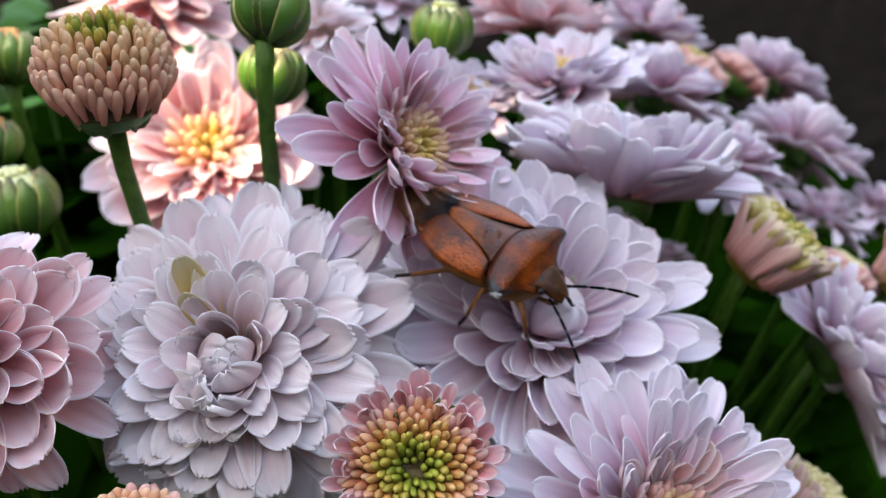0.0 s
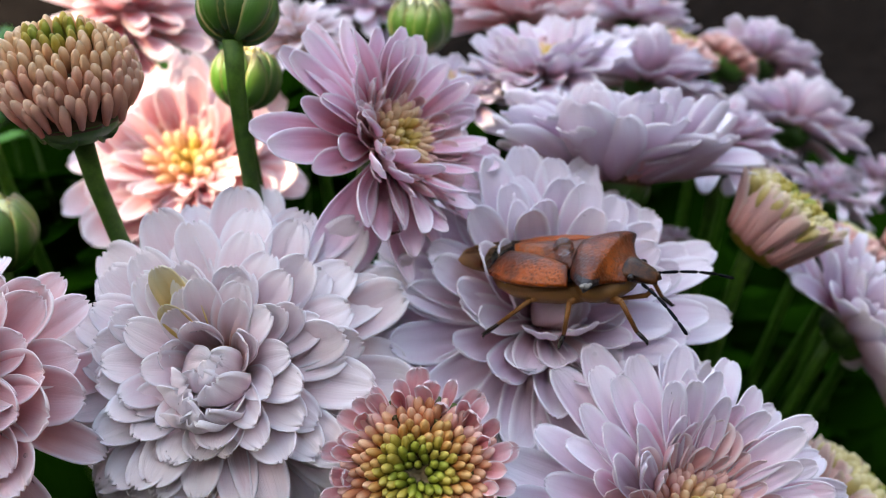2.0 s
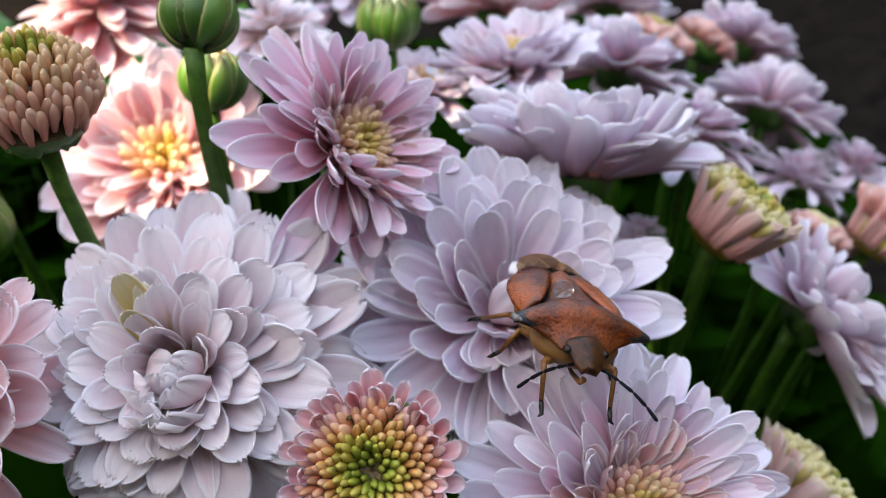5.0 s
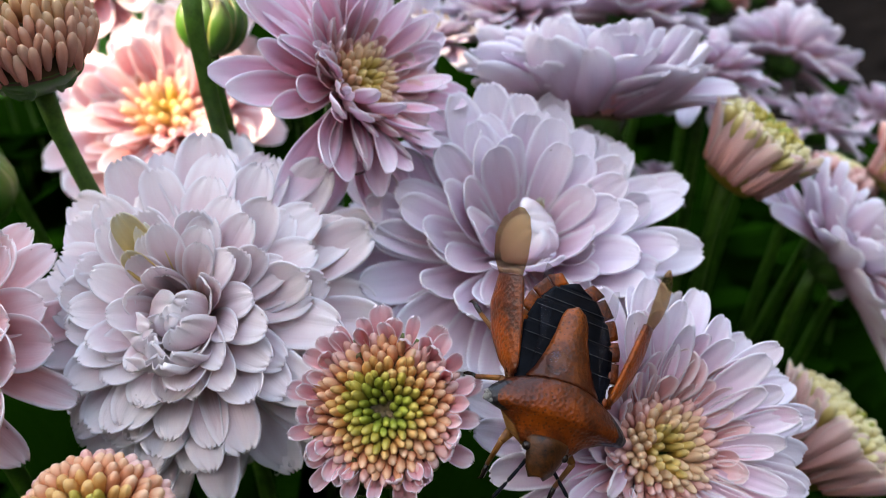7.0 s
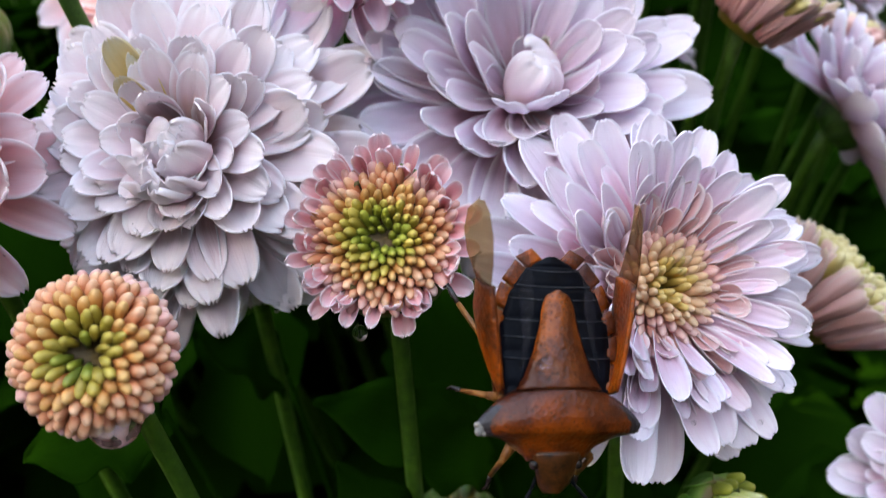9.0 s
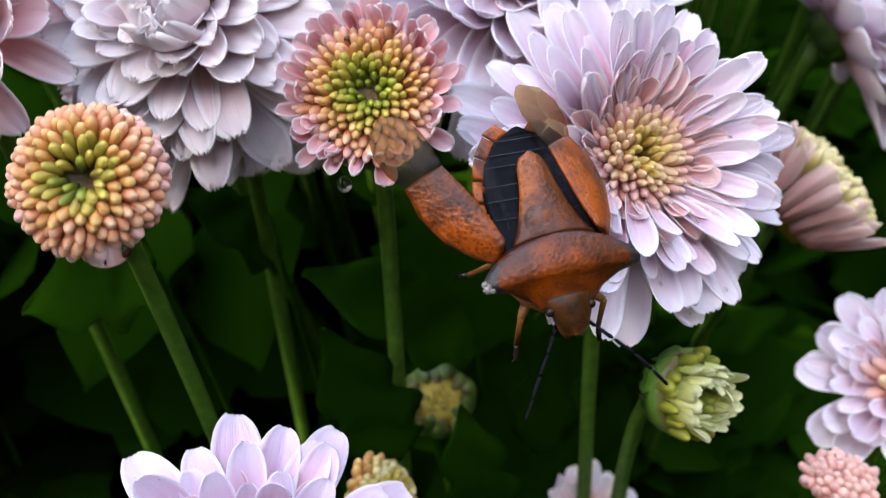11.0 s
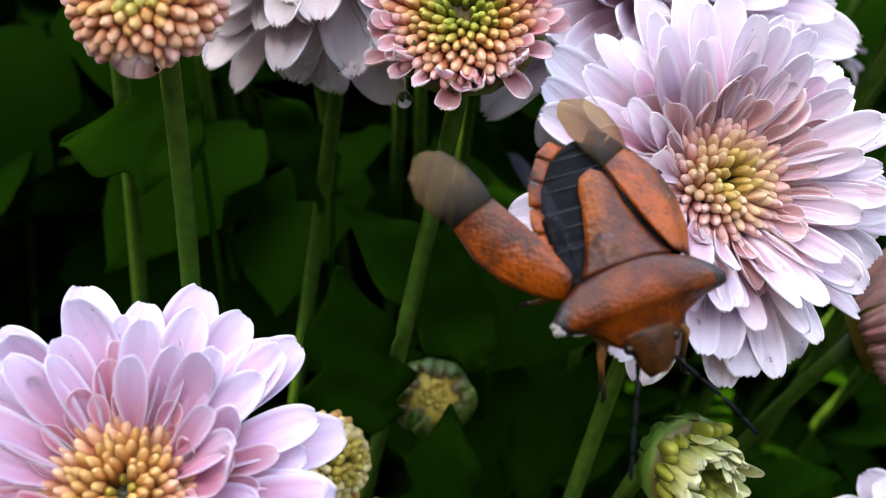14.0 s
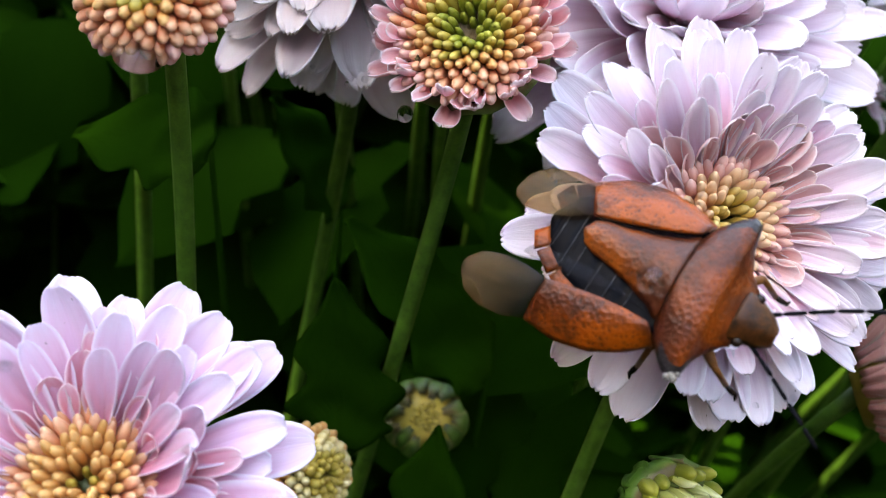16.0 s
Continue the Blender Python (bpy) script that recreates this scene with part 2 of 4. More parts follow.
PRONOTUM = shell_orange("shell_rust_dark_tips", True, (0.030, 0.006, 0.002), (0.21, 0.038, 0.003))
SHELL = shell_orange("shell_rust")
SCUTELLUM = shell_orange("shell_brown_rust", False, (0.04, 0.009, 0.003), (0.23, 0.050, 0.006))
BLACK = plain("chitin_black", (0.002, 0.0022, 0.003), (0.005, 0.006, 0.009), 900.0, 0.34, 0.3, 0.0001, gloss=0.04)
SEAM = plain("seam_grey", (0.015, 0.017, 0.02), (0.04, 0.043, 0.05), 900.0, 0.5, 0.2, 0.0001)
HORN = plain("horn_amber", (0.09, 0.028, 0.006), (0.22, 0.085, 0.018), 700.0, 0.4, 0.3, 0.0001)
HEADM = plain("head_brown", (0.005, 0.0025, 0.001), (0.085, 0.026, 0.005), 1500.0, 0.38, 0.5, 0.0001)
EYE = plain("eye_dark", (0.006, 0.004, 0.003), (0.02, 0.012, 0.01), 500.0, 0.15, 0.1, 0.0001)
BELLY = plain("belly_tan", (0.10, 0.042, 0.011), (0.24, 0.11, 0.03), 500.0, 0.45, 0.3, 0.0001)
GREYBIT = plain("crust_grey", (0.08, 0.075, 0.065), (0.32, 0.30, 0.27), 900.0, 0.9, 0.5, 0.0001)


def membrane(name, colour, clear, far=None, tint=(1, 1, 1)):
    """A thin wing skin, part see-through, with long veins; far: its colour at the tip."""
    m, t, p, out = shader(name)
    uv = t.nodes.new("ShaderNodeTexCoord").outputs["UV"]
    v = noise_of(t, stretched(t, uv, 22.0, 1.0), 1.0, 2.0)
    sep = t.nodes.new("ShaderNodeSeparateXYZ")
    t.links.new(uv, sep.inputs[0])
    blot = math_of(t, 'ADD', sep.outputs["Y"], math_of(t, 'MULTIPLY', math_of(t, 'SUBTRACT', noise_of(t, uv, 3.0), 0.5), 0.7))
    base = ramp(t, blot, [(0.08, colour), (0.55, far or colour)])
    col = mixed(t, ramp(t, v, [(0.40, (0.9, 0.9, 0.9)), (0.50, (0.1, 0.1, 0.1))]), base, tuple(c * 0.25 for c in colour))
    t.links.new(col, p.inputs["Base Color"])
    p.inputs["Roughness"].default_value = 0.28
    p.inputs["Specular IOR Level"].default_value = 0.2
    bump_into(t, p, v, 0.6, 0.0001)
    tr = node(t, "ShaderNodeBsdfTransparent", Color=(*tint, 1))
    mix = node(t, "ShaderNodeMixShader", Fac=clear)
    t.links.new(p.outputs[0], mix.inputs[1])
    t.links.new(tr.outputs[0], mix.inputs[2])
    t.links.new(mix.outputs[0], out.inputs["Surface"])
    return m


MEMBRANE = membrane("wing_membrane_smoky", (0.022, 0.021, 0.022), 0.62, (0.17, 0.115, 0.06), (1.0, 0.80, 0.56))
HINDSKIN = membrane("hind_wing_grey", (0.02, 0.022, 0.03), 0.84)


# ---------------------------------------------------------------- mesh tools
def mesh_of(name, verts, faces, uvs, material):
    me = bpy.data.meshes.new(name)
    me.from_pydata(verts, [], faces)
    if uvs:
        layer = me.uv_layers.new(name="UVMap")
        flat = [c for f in faces for k in f for c in uvs[k]]
        layer.data.foreach_set("uv", flat)
    me.materials.append(material)
    me.shade_smooth()
    return me


def sheet(name, nu, nv, shape, thick, material):
    """A curved sheet with two faces and a rim. shape(u, v) gives x, y, z for u, v from 0 to 1."""
    top = [Vector(shape(i / nu, j / nv)) for j in range(nv + 1) for i in range(nu + 1)]
    w = nu + 1

    def normal(i, j):
        a = top[j * w + min(i + 1, nu)] - top[j * w + max(i - 1, 0)]
        b = top[min(j + 1, nv) * w + i] - top[max(j - 1, 0) * w + i]
        n = a.cross(b)
        return n.normalized() if n.length > 1e-12 else Vector((0, 0, 1))

    low = [top[j * w + i] - normal(i, j) * thick for j in range(nv + 1) for i in range(w)]
    verts = [tuple(v) for v in top + low]
    uvs = [(i / nu, j / nv) for j in range(nv + 1) for i in range(w)] * 2
    m = len(top)
    faces = []
    for j in range(nv):
        for i in range(nu):
            a, b, c, d = j * w + i, j * w + i + 1, (j + 1) * w + i + 1, (j + 1) * w + i
            faces += [(a, b, c, d), (m + d, m + c, m + b, m + a)]
    rim = [i for i in range(w)] + [j * w + nu for j in range(1, nv + 1)] + [nv * w + i for i in range(nu - 1, -1, -1)] + [j * w for j in range(nv - 1, 0, -1)]
    for a, b in zip(rim, rim[1:] + rim[:1]):
        faces.append((b, a, m + a, m + b))
    return mesh_of(name, verts, faces, uvs, material)


def tube(name, points, radii, sides, material):
    """A closed round tube along points, with a radius at each."""
    pts = [Vector(p) for p in points]
    verts, uvs, faces = [], [], []
    for k, p in enumerate(pts):
        way = (pts[min(k + 1, len(pts) - 1)] - pts[max(k - 1, 0)]).normalized()
        side = way.cross(Vector((0.31, 0.87, 0.38))).normalized()
        other = way.cross(side)
        for s in range(sides):
            a = 2 * math.pi * s / sides
            verts.append(tuple(p + (side * math.cos(a) + other * math.sin(a)) * radii[k]))
            uvs.append((s / sides, k / (len(pts) - 1)))
    for k in range(len(pts) - 1):
        for s in range(sides):
            a, b = k * sides + s, k * sides + (s + 1) % sides
            faces.append((a, b, b + sides, a + sides))
    faces.append(tuple(range(sides - 1, -1, -1)))
    faces.append(tuple(range(len(verts) - sides, len(verts))))
    return mesh_of(name, verts, faces, uvs, material)


def turned(name, profile, sides, material):
    """A body of revolution about z. profile: radius, height from bottom to top."""
    verts, uvs, faces = [], [], []
    for k, (r, z) in enumerate(profile):
        for s in range(sides):
            a = 2 * math.pi * s / sides
            verts.append((r * math.cos(a), r * math.sin(a), z))
            uvs.append((s / sides, k / (len(profile) - 1)))
    for k in range(len(profile) - 1):
        for s in range(sides):
            a, b = k * sides + s, k * sides + (s + 1) % sides
            faces.append((a, b, b + sides, a + sides))
    faces.append(tuple(range(sides - 1, -1, -1)))
    faces.append(tuple(range(len(verts) - sides, len(verts))))
    return mesh_of(name, verts, faces, uvs, material)


def ball(name, material, rings=8, sides=12, flat=0.0):
    """A unit ball; flat cuts in the underside."""
    prof = []
    for k in range(rings + 1):
        a = -math.pi / 2 + math.pi * k / rings
        prof.append((max(math.cos(a), 0.002), max(math.sin(a), -1 + flat)))
    return turned(name, prof, sides, material)


def put(name, mesh, parent, m, label=""):
    """One mesh object under a thing or a part."""
    ob = new(name, mesh)
    ob.parent = parent
    ob.matrix_basis = m
    return tagged(ob, label)


def facing(at, normal, spin=0.0):
    """A pose at a place whose z points along normal."""
    q = Vector(normal).normalized().to_track_quat('Z', 'Y')
    return Matrix.Translation(at) @ q.to_matrix().to_4x4() @ pose(0, 0, 0, 0, 0, spin)


def turn_x(a):
    return Matrix.Rotation(radians(a), 4, 'X')


def turn_y(a):
    return Matrix.Rotation(radians(a), 4, 'Y')


def turn_z(a):
    return Matrix.Rotation(radians(a), 4, 'Z')


def move(x, y, z):
    return Matrix.Translation((x, y, z))


def sized(x, y, z):
    return Matrix.Diagonal((x, y, z, 1))


# ---------------------------------------------------------------- petals and florets
STYLE = {                      # width to length, cup, bend over the length, sharpness of the tip, notch
    "broad": (0.44, 0.7, 0.3, 0.0, 0.04),
    "outer": (0.30, 0.50, -0.22, 0.0, 0.03),
    "strap": (0.26, 0.62, 0.18, 0.0, 0.018),
    "scale": (0.31, 0.60, -0.05, 0.0, 0.035),
    "boat": (0.46, 0.95, 0.35, 0.15, 0.03),
    "wide": (0.40, 0.55, 0.10, 0.0, 0.03),
    "oval": (0.33, 0.62, 0.20, 0.12, 0.008),
    "point": (0.31, 0.60, 0.10, 0.45, 0.0),
    "quill": (0.40, 1.5, 0.40, 0.0, 0.08),
    "spoon": (0.50, 1.15, 0.30, 0.0, 0.07),
    "shaft": (0.30, 0.8, 0.16, 0.1, 0.02),
    "cup": (0.70, 0.80, 0.95, 0.0, 0.08),
}
CACHE = {}


def petal_mesh(style, k, material):
    key = (style, k, material.name)
    if key in CACHE:
        return CACHE[key]
    rnd = random.Random(style + str(k))
    width, cup, bend, sharp, notch = STYLE[style]
    width *= rnd.uniform(0.88, 1.14)
    cup *= rnd.uniform(0.6, 1.35)
    bend += rnd.uniform(-0.28, 0.28)
    twist = rnd.uniform(-0.25, 0.25)
    wave = rnd.uniform(0.0, 0.035)
    phase = rnd.uniform(0, 6.28)
    lean = rnd.uniform(-0.05, 0.05)

    def shape(u, v):
        s = 2 * u - 1
        v = 1 - (1 - v) ** 1.6
        grow = min(v / 0.62, 1.0)
        half = 0.30 + 0.70 * (grow * grow * (3 - 2 * grow))
        if v > 0.68:
            q = (v - 0.68) / 0.32
            half *= (1 - sharp) * math.sqrt(max(1 - q ** 3.0 * 0.90, 0.0)) + sharp * (1 - q ** 1.35 * 0.97)
        half *= width / 2
        ang = bend * v * v * 1.4
        y = v * math.cos(ang * 0.55)
        z = v * math.sin(ang * 0.55)
        lift = cup * width * 0.5 * (s * s) * (half / (width / 2)) * (1 - 0.45 * v)
        ridge = -0.014 * math.cos(s * 8.6) * min(v * 3, 1) * (1 - v) ** 0.5 * half / (width / 2)
        y -= notch * (0.5 - 0.5 * math.cos(3 * math.pi * s + 0.4 * phase)) * v ** 4
        z += lift + ridge + wave * math.sin(5 * v + phase) * s
        x = s * half * (1 - 0.30 * max(cup - 0.9, 0.0) * s * s) + lean * v * v
        z += twist * s * half * v
        return x, y, z

    CACHE[key] = sheet("petal", 10, 12, shape, 0.011, material)
    return CACHE[key]


def floret_mesh(k, material):
    key = ("floret", k, material.name)
    if key in CACHE:
        return CACHE[key]
    rnd = random.Random(100 + k)
    bend = rnd.uniform(0.02, 0.16)
    prof = [(0.12, 0.0), (0.18, 0.25), (0.23, 0.5), (0.235, 0.66), (0.20, 0.83), (0.125, 0.95), (0.03, 1.0)]
    pts = [(0, -bend * z * z, z) for r, z in prof]
    CACHE[key] = tube("floret", pts, [r for r, z in prof], 8, material)
    return CACHE[key]


def add_petal(parent, rnd, style, material, az, rb, hb, elev, length, wide=1.0, label=""):
    me = petal_mesh(style, rnd.randrange(5), material)
    m = (turn_z(az) @ move(0, rb, hb) @ turn_x(elev) @ turn_y(rnd.gauss(0, 7)) @ turn_z(rnd.gauss(0, 4))
         @ sized(length * wide, length, length))
    return put("petal", me, parent, m, label)


def layers(parent, rnd, n, R, style, material, elev, length, base, height, wide=(1.0, 1.0), inner=None, power=1.0, start=0.0, jitter=1.0):
    """Petals in a spiral from the outermost (f = 0) to the innermost (f = 1)."""
    for i in range(n):
        f = ((i + 0.5) / n) ** power
        mix = lambda ab: ab[0] + (ab[1] - ab[0]) * f
        st = inner[0] if inner and f > inner[1] else style
        add_petal(parent, rnd, st, material, start + i * 137.508 + rnd.gauss(0, 4) * jitter, R * mix(base), R * mix(height),
                  mix(elev) + rnd.gauss(0, 6) * jitter, R * mix(length) * rnd.uniform(0.9, 1.08), mix(wide))


def florets(parent, rnd, n, R, dome, dimple, lean, tones, long, thick=1.0, inner=0.0, lift=0.0, under=0.0, grade=0.5):
    """Small club-shaped florets over a dome, larger and leaning outward towards its edge."""
    for i in range(n):
        f = inner + (1 - inner) * ((i + 0.5) / n) ** grade
        gap = R * math.sqrt(math.pi / n) * (grade / 0.5) ** 0.5 * f ** (1 - 0.5 / grade)
        r = R * f
        z = lift * R + dome * R * (1 - f * f)
        tilt = lean[0] + (lean[1] - lean[0]) * f ** 1.3
        if under:
            c = 1 - f * f * (1 - math.cos(radians(under)))
            r, z = R * math.sqrt(max(1 - c * c, 0)), dome * R * c + lift * R
            tilt += 0.55 * math.degrees(math.acos(max(c, -1)))
        z -= dimple * R * math.exp(-(f / 0.24) ** 2)
        q = f + rnd.uniform(-0.06, 0.06)
        tone = next((m for edge, m in tones if q < edge), tones[-1][1])
        k = gap * thick * 2.15 * rnd.uniform(0.88, 1.14)
        ln = gap * long * rnd.uniform(0.85, 1.15)
        m = (turn_z(i * 137.508 + rnd.gauss(0, 1.5)) @ move(0, r, z) @ turn_x(-tilt + rnd.gauss(0, 5)) @ turn_y(rnd.gauss(0, 6)) @ move(0, 0, -ln * 0.45) @ sized(k, k, ln))
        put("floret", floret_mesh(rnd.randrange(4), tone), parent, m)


def calyx_and_stem(parent, rnd, m, R, cup_r, cup_h, foot, stem_r=0.00064, sway=1.0, bracts=12):
    """The green cup below a head, its bracts, and the stem down to the soil."""
    prof = [(0.12 * cup_r, -cup_h), (0.55 * cup_r, -cup_h * 0.93), (0.85 * cup_r, -cup_h * 0.6), (1.0 * cup_r, -cup_h * 0.2), (0.9 * cup_r, 0.0)]
    put("calyx", turned("calyx", prof, 14, BRACT), parent, Matrix(), "green calyx cup")
    key = ("bract", BRACT.name)
    if key not in CACHE:
        def shape(u, v):
            s = 2 * u - 1
            half = 0.30 * math.sin(math.pi * min(v * 0.9 + 0.1, 1.0)) ** 0.7
            return s * half, v, 0.22 * v * v - 0.10 * s * s
        CACHE[key] = sheet("bract", 4, 6, shape, 0.05, BRACT)
    for i in range(bracts):
        row = i % 2
        az = 360 * i / bracts + rnd.uniform(-6, 6)
        mm = (turn_z(az) @ move(0, cup_r * (0.62 - 0.1 * row), -cup_h * (0.9 - 0.1 * row)) @ turn_x(62 + 12 * row + rnd.uniform(-8, 8))
              @ sized(cup_r * 1.1, cup_h * (1.0 + 0.2 * row), cup_h))
        put("bract", CACHE[key], parent, mm)
    inv = m.inverted()
    p0 = m @ Vector((0, 0, -cup_h * 0.97))
    n = (m.to_3x3() @ Vector((0, 0, 1))).normalized()
    p1 = p0 - n * 0.007 - Vector((0, 0, 0.010))
    p3 = Vector(foot)
    p2 = p3 + Vector((0, 0, 0.10)) + Vector((rnd.uniform(-0.01, 0.01), rnd.uniform(-0.01, 0.01), 0)) * sway
    pts, rad = [], []
    for k in range(19):
        t = k / 18
        p = p0 * (1 - t) ** 3 + p1 * 3 * t * (1 - t) ** 2 + p2 * 3 * t * t * (1 - t) + p3 * t ** 3
        pts.append(inv @ p)
        rad.append(stem_r * (1.15 if k == 0 else 1.0 + 0.3 * t))
    put("stem", tube("stem", pts, rad, 10, STEM), parent, Matrix())


def head(name, at, normal, spin, label, category, group=""):
    ob = new(name)
    ob.empty_display_size = 0.003
    ob.matrix_basis = facing(at, normal, spin)
    return tagged(ob, label, category, group)


def foot_of(at, rnd):
    back = 0.045 if at[1] > 0.0705 else 0.010
    return (at[0] * 0.92 + rnd.uniform(-0.006, 0.006), at[1] + back + rnd.uniform(-0.004, 0.008), -0.004)


def double_flower(at, normal, R, seed, label, tone=None, n=115, spin=0.0, dome=0.36, group="chrysanthemum heads", inner="scale", elev=(-18, 42), length=(1.0, 0.34), tuft=0.12):
    """A full double head: petals all the way to a small tuft in the middle."""
    rnd = random.Random(seed)
    ob = head("chrysanthemum", at, normal, spin, label, "flower", group)
    ob["reach"] = R
    tone = tone or CREAM
    layers(ob, rnd, n, R, "outer", tone, elev, length, (0.15, 0.07), (-0.06, dome), (0.95, 1.15), (inner, 0.2))
    layers(ob, rnd, int(n * tuft), R, "broad", tone, (50, 84), (0.38, 0.26), (0.07, 0.01), (dome - 0.02, dome + 0.06), (1.0, 0.9), ("quill", 0.5), start=70, jitter=2.0)
    put("receptacle", turned("receptacle", [(R * 0.2, -R * 0.08), (R * 0.2, 0.05 * R), (R * 0.13, (dome - 0.06) * R), (R * 0.02, (dome + 0.04) * R)], 12, tone), ob, Matrix())
    calyx_and_stem(ob, rnd, ob.matrix_basis, R, R * 0.30, R * 0.26, foot_of(at, rnd))
    return ob


def daisy_flower(at, normal, R, seed, label, tone=None, n=72, disc=70, spin=0.0, style="wide", elev=(0, 46), group="chrysanthemum heads", disc_r=0.29, collar=None, disc_tones=None):
    """A half-double head: rows of strap petals round a disc of golden florets."""
    rnd = random.Random(seed)
    ob = head("chrysanthemum", at, normal, spin, label, "flower", group)
    tone = tone or LILAC
    layers(ob, rnd, n, R, style, tone, elev, (1.0, 0.56), (0.18, 0.22), (-0.05, 0.04), (0.95, 0.85))
    inner_tone = PINK if tone is PINK else collar or ROSE
    layers(ob, rnd, int(n * 0.34), R, "strap", inner_tone, (16, 34), (0.62, 0.46), (0.25, 0.27), (0.0, 0.05), (0.9, 0.85))
    layers(ob, rnd, int(n * 0.48), R, "boat", collar or (BLUSH if disc > 60 else PINK), (22, 50), (0.44, 0.20), (0.26, 0.29), (0.03, 0.08), (0.8, 0.95), start=60)
    if disc:
        put("receptacle", turned("receptacle", [(R * disc_r * 0.9, -R * 0.1), (R * disc_r, 0.02 * R), (R * disc_r * 0.6, 0.03 * R), (R * 0.01, -0.03 * R)], 14, FLORET[9]), ob, Matrix())
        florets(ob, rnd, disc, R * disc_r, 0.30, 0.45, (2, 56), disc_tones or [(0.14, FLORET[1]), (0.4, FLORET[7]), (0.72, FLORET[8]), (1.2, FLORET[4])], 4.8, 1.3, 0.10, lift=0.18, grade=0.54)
    calyx_and_stem(ob, rnd, ob.matrix_basis, R, R * 0.28, R * 0.26, foot_of(at, rnd))
    return ob


def button(at, normal, R, seed, label, n=150, dome=0.45, dimple=0.25, tones=None, ring=0, ring_tone=None, spin=0.0, lean=(14, 62), long=2.9, thick=1.5, lift=0.0,
           under=0.0, name="chrysanthemum_bud", cup=0.86, group="opening buds", ring_elev=(0, 26), ring_len=(0.52, 0.42)):
    """An opening bud: a dome of packed florets, with or without a ring of short petals."""
    rnd = random.Random(seed)
    ob = head(name, at, normal, spin, label, "flower bud", group)
    tones = tones or [(0.42, FLORET[0]), (0.6, FLORET[1]), (0.78, FLORET[2]), (0.93, FLORET[3]), (1.2, FLORET[4])]
    put("receptacle", turned("receptacle", [(R * 0.5, -R * 0.35), (R * 0.8, -R * 0.15), (R * 0.78, 0.0), (R * 0.5, dome * R * 0.45), (R * 0.22, dome * R * 0.35), (R * 0.02, dome * R * 0.05)], 14, FLORET[9]), ob, Matrix())
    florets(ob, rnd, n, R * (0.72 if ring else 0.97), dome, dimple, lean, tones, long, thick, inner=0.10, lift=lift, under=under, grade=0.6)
    if ring:
        layers(ob, rnd, ring, R, "spoon", ring_tone or BLUSH, ring_elev, ring_len, (0.62, 0.66), (-0.10, 0.04), (0.9, 0.85))
    calyx_and_stem(ob, rnd, ob.matrix_basis, R, R * cup, R * 0.55, foot_of(at, rnd))
    return ob


def cup_bud(at, normal, R, seed, label, n, shafts, tones, shaft_tone, lift=0.45, dome=0.25, length=(1.15, 0.95), elev=(66, 80), spin=0.0, lean=(-4, 30), long=3.6, group="opening buds", cup=(0.60, 0.50)):
    """A bud opening like a cup: upright outer petals round a bed of florets."""
    rnd = random.Random(seed)
    ob = head("chrysanthemum_bud", at, normal, spin, label, "flower bud", group)
    put("receptacle", turned("receptacle", [(R * 0.45, -R * 0.5), (R * 0.62, -R * 0.2), (R * 0.68, lift * R * 0.6), (R * 0.05, lift * R * 0.9)], 14, FLORET[1]), ob, Matrix())
    florets(ob, rnd, n, R * 0.84, dome, 0.2, lean, tones, long, 1.25, lift=lift)
    layers(ob, rnd, shafts, R, "shaft", shaft_tone, elev, length, (0.62, 0.58), (-0.38, -0.32), (0.85, 0.8), jitter=0.35)
    calyx_and_stem(ob, rnd, ob.matrix_basis, R, R * cup[0], R * cup[1], foot_of(at, rnd), bracts=16)
    return ob


def green_bud(at, normal, R, seed, label, tips=None, spin=0.0, reach=2.15, group="closed green buds"):
    """A closed bud: a green globe wrapped in bracts, with petal tips showing at the top."""
    rnd = random.Random(seed)
    ob = head("green_bud", at, normal, spin, label, "flower bud", group)
    prof = [(R * math.cos(a), R * 0.95 * math.sin(a)) for a in (-1.4, -1.0, -0.5, 0.0, 0.5, 0.9, 1.2, 1.5)]
    put("globe", turned("globe", [(max(r, 0.02 * R), z) for r, z in prof], 18, tips or FLORET[6]), ob, Matrix())

    def shape(u, v):
        s = 2 * u - 1
        a = -1.25 + reach * v
        half = 0.36 * math.sin(math.pi * (0.12 + 0.86 * v)) ** 0.8
        b = s * half
        r = 1.05 + 0.05 * v - 0.07 * s * s
        return r * math.cos(a) * math.sin(b), r * math.cos(a) * math.cos(b), r * math.sin(a) * 0.95
    key = ("wrap", reach)
    if key not in CACHE:
        CACHE[key] = sheet("bract", 6, 10, shape, 0.06, BUDGREEN)
    for i in range(14):
        k = R * (1.0 + 0.05 * (i % 3))
        tilt = (8, 2, -5)[i % 3]
        put("bract", CACHE[key], ob, turn_z(i * 360 / 14 + rnd.uniform(-5, 5)) @ turn_x(tilt) @ sized(k, k, k))
    for i in range(16 if reach < 2.4 else 5):
        k = R * 0.62
        m = turn_z(i * 137.5) @ move(0, R * 0.30 * math.sqrt(i / 16), R * 0.62) @ turn_x(-4 - i) @ sized(k * 0.8, k * 0.8, k * 0.7)
        put("floret", floret_mesh(i % 4, tips or FLORET[6]), ob, m)
    calyx_and_stem(ob, rnd, ob.matrix_basis, R, R * 0.62, R * 1.02, foot_of(at, rnd), bracts=0)
    return ob


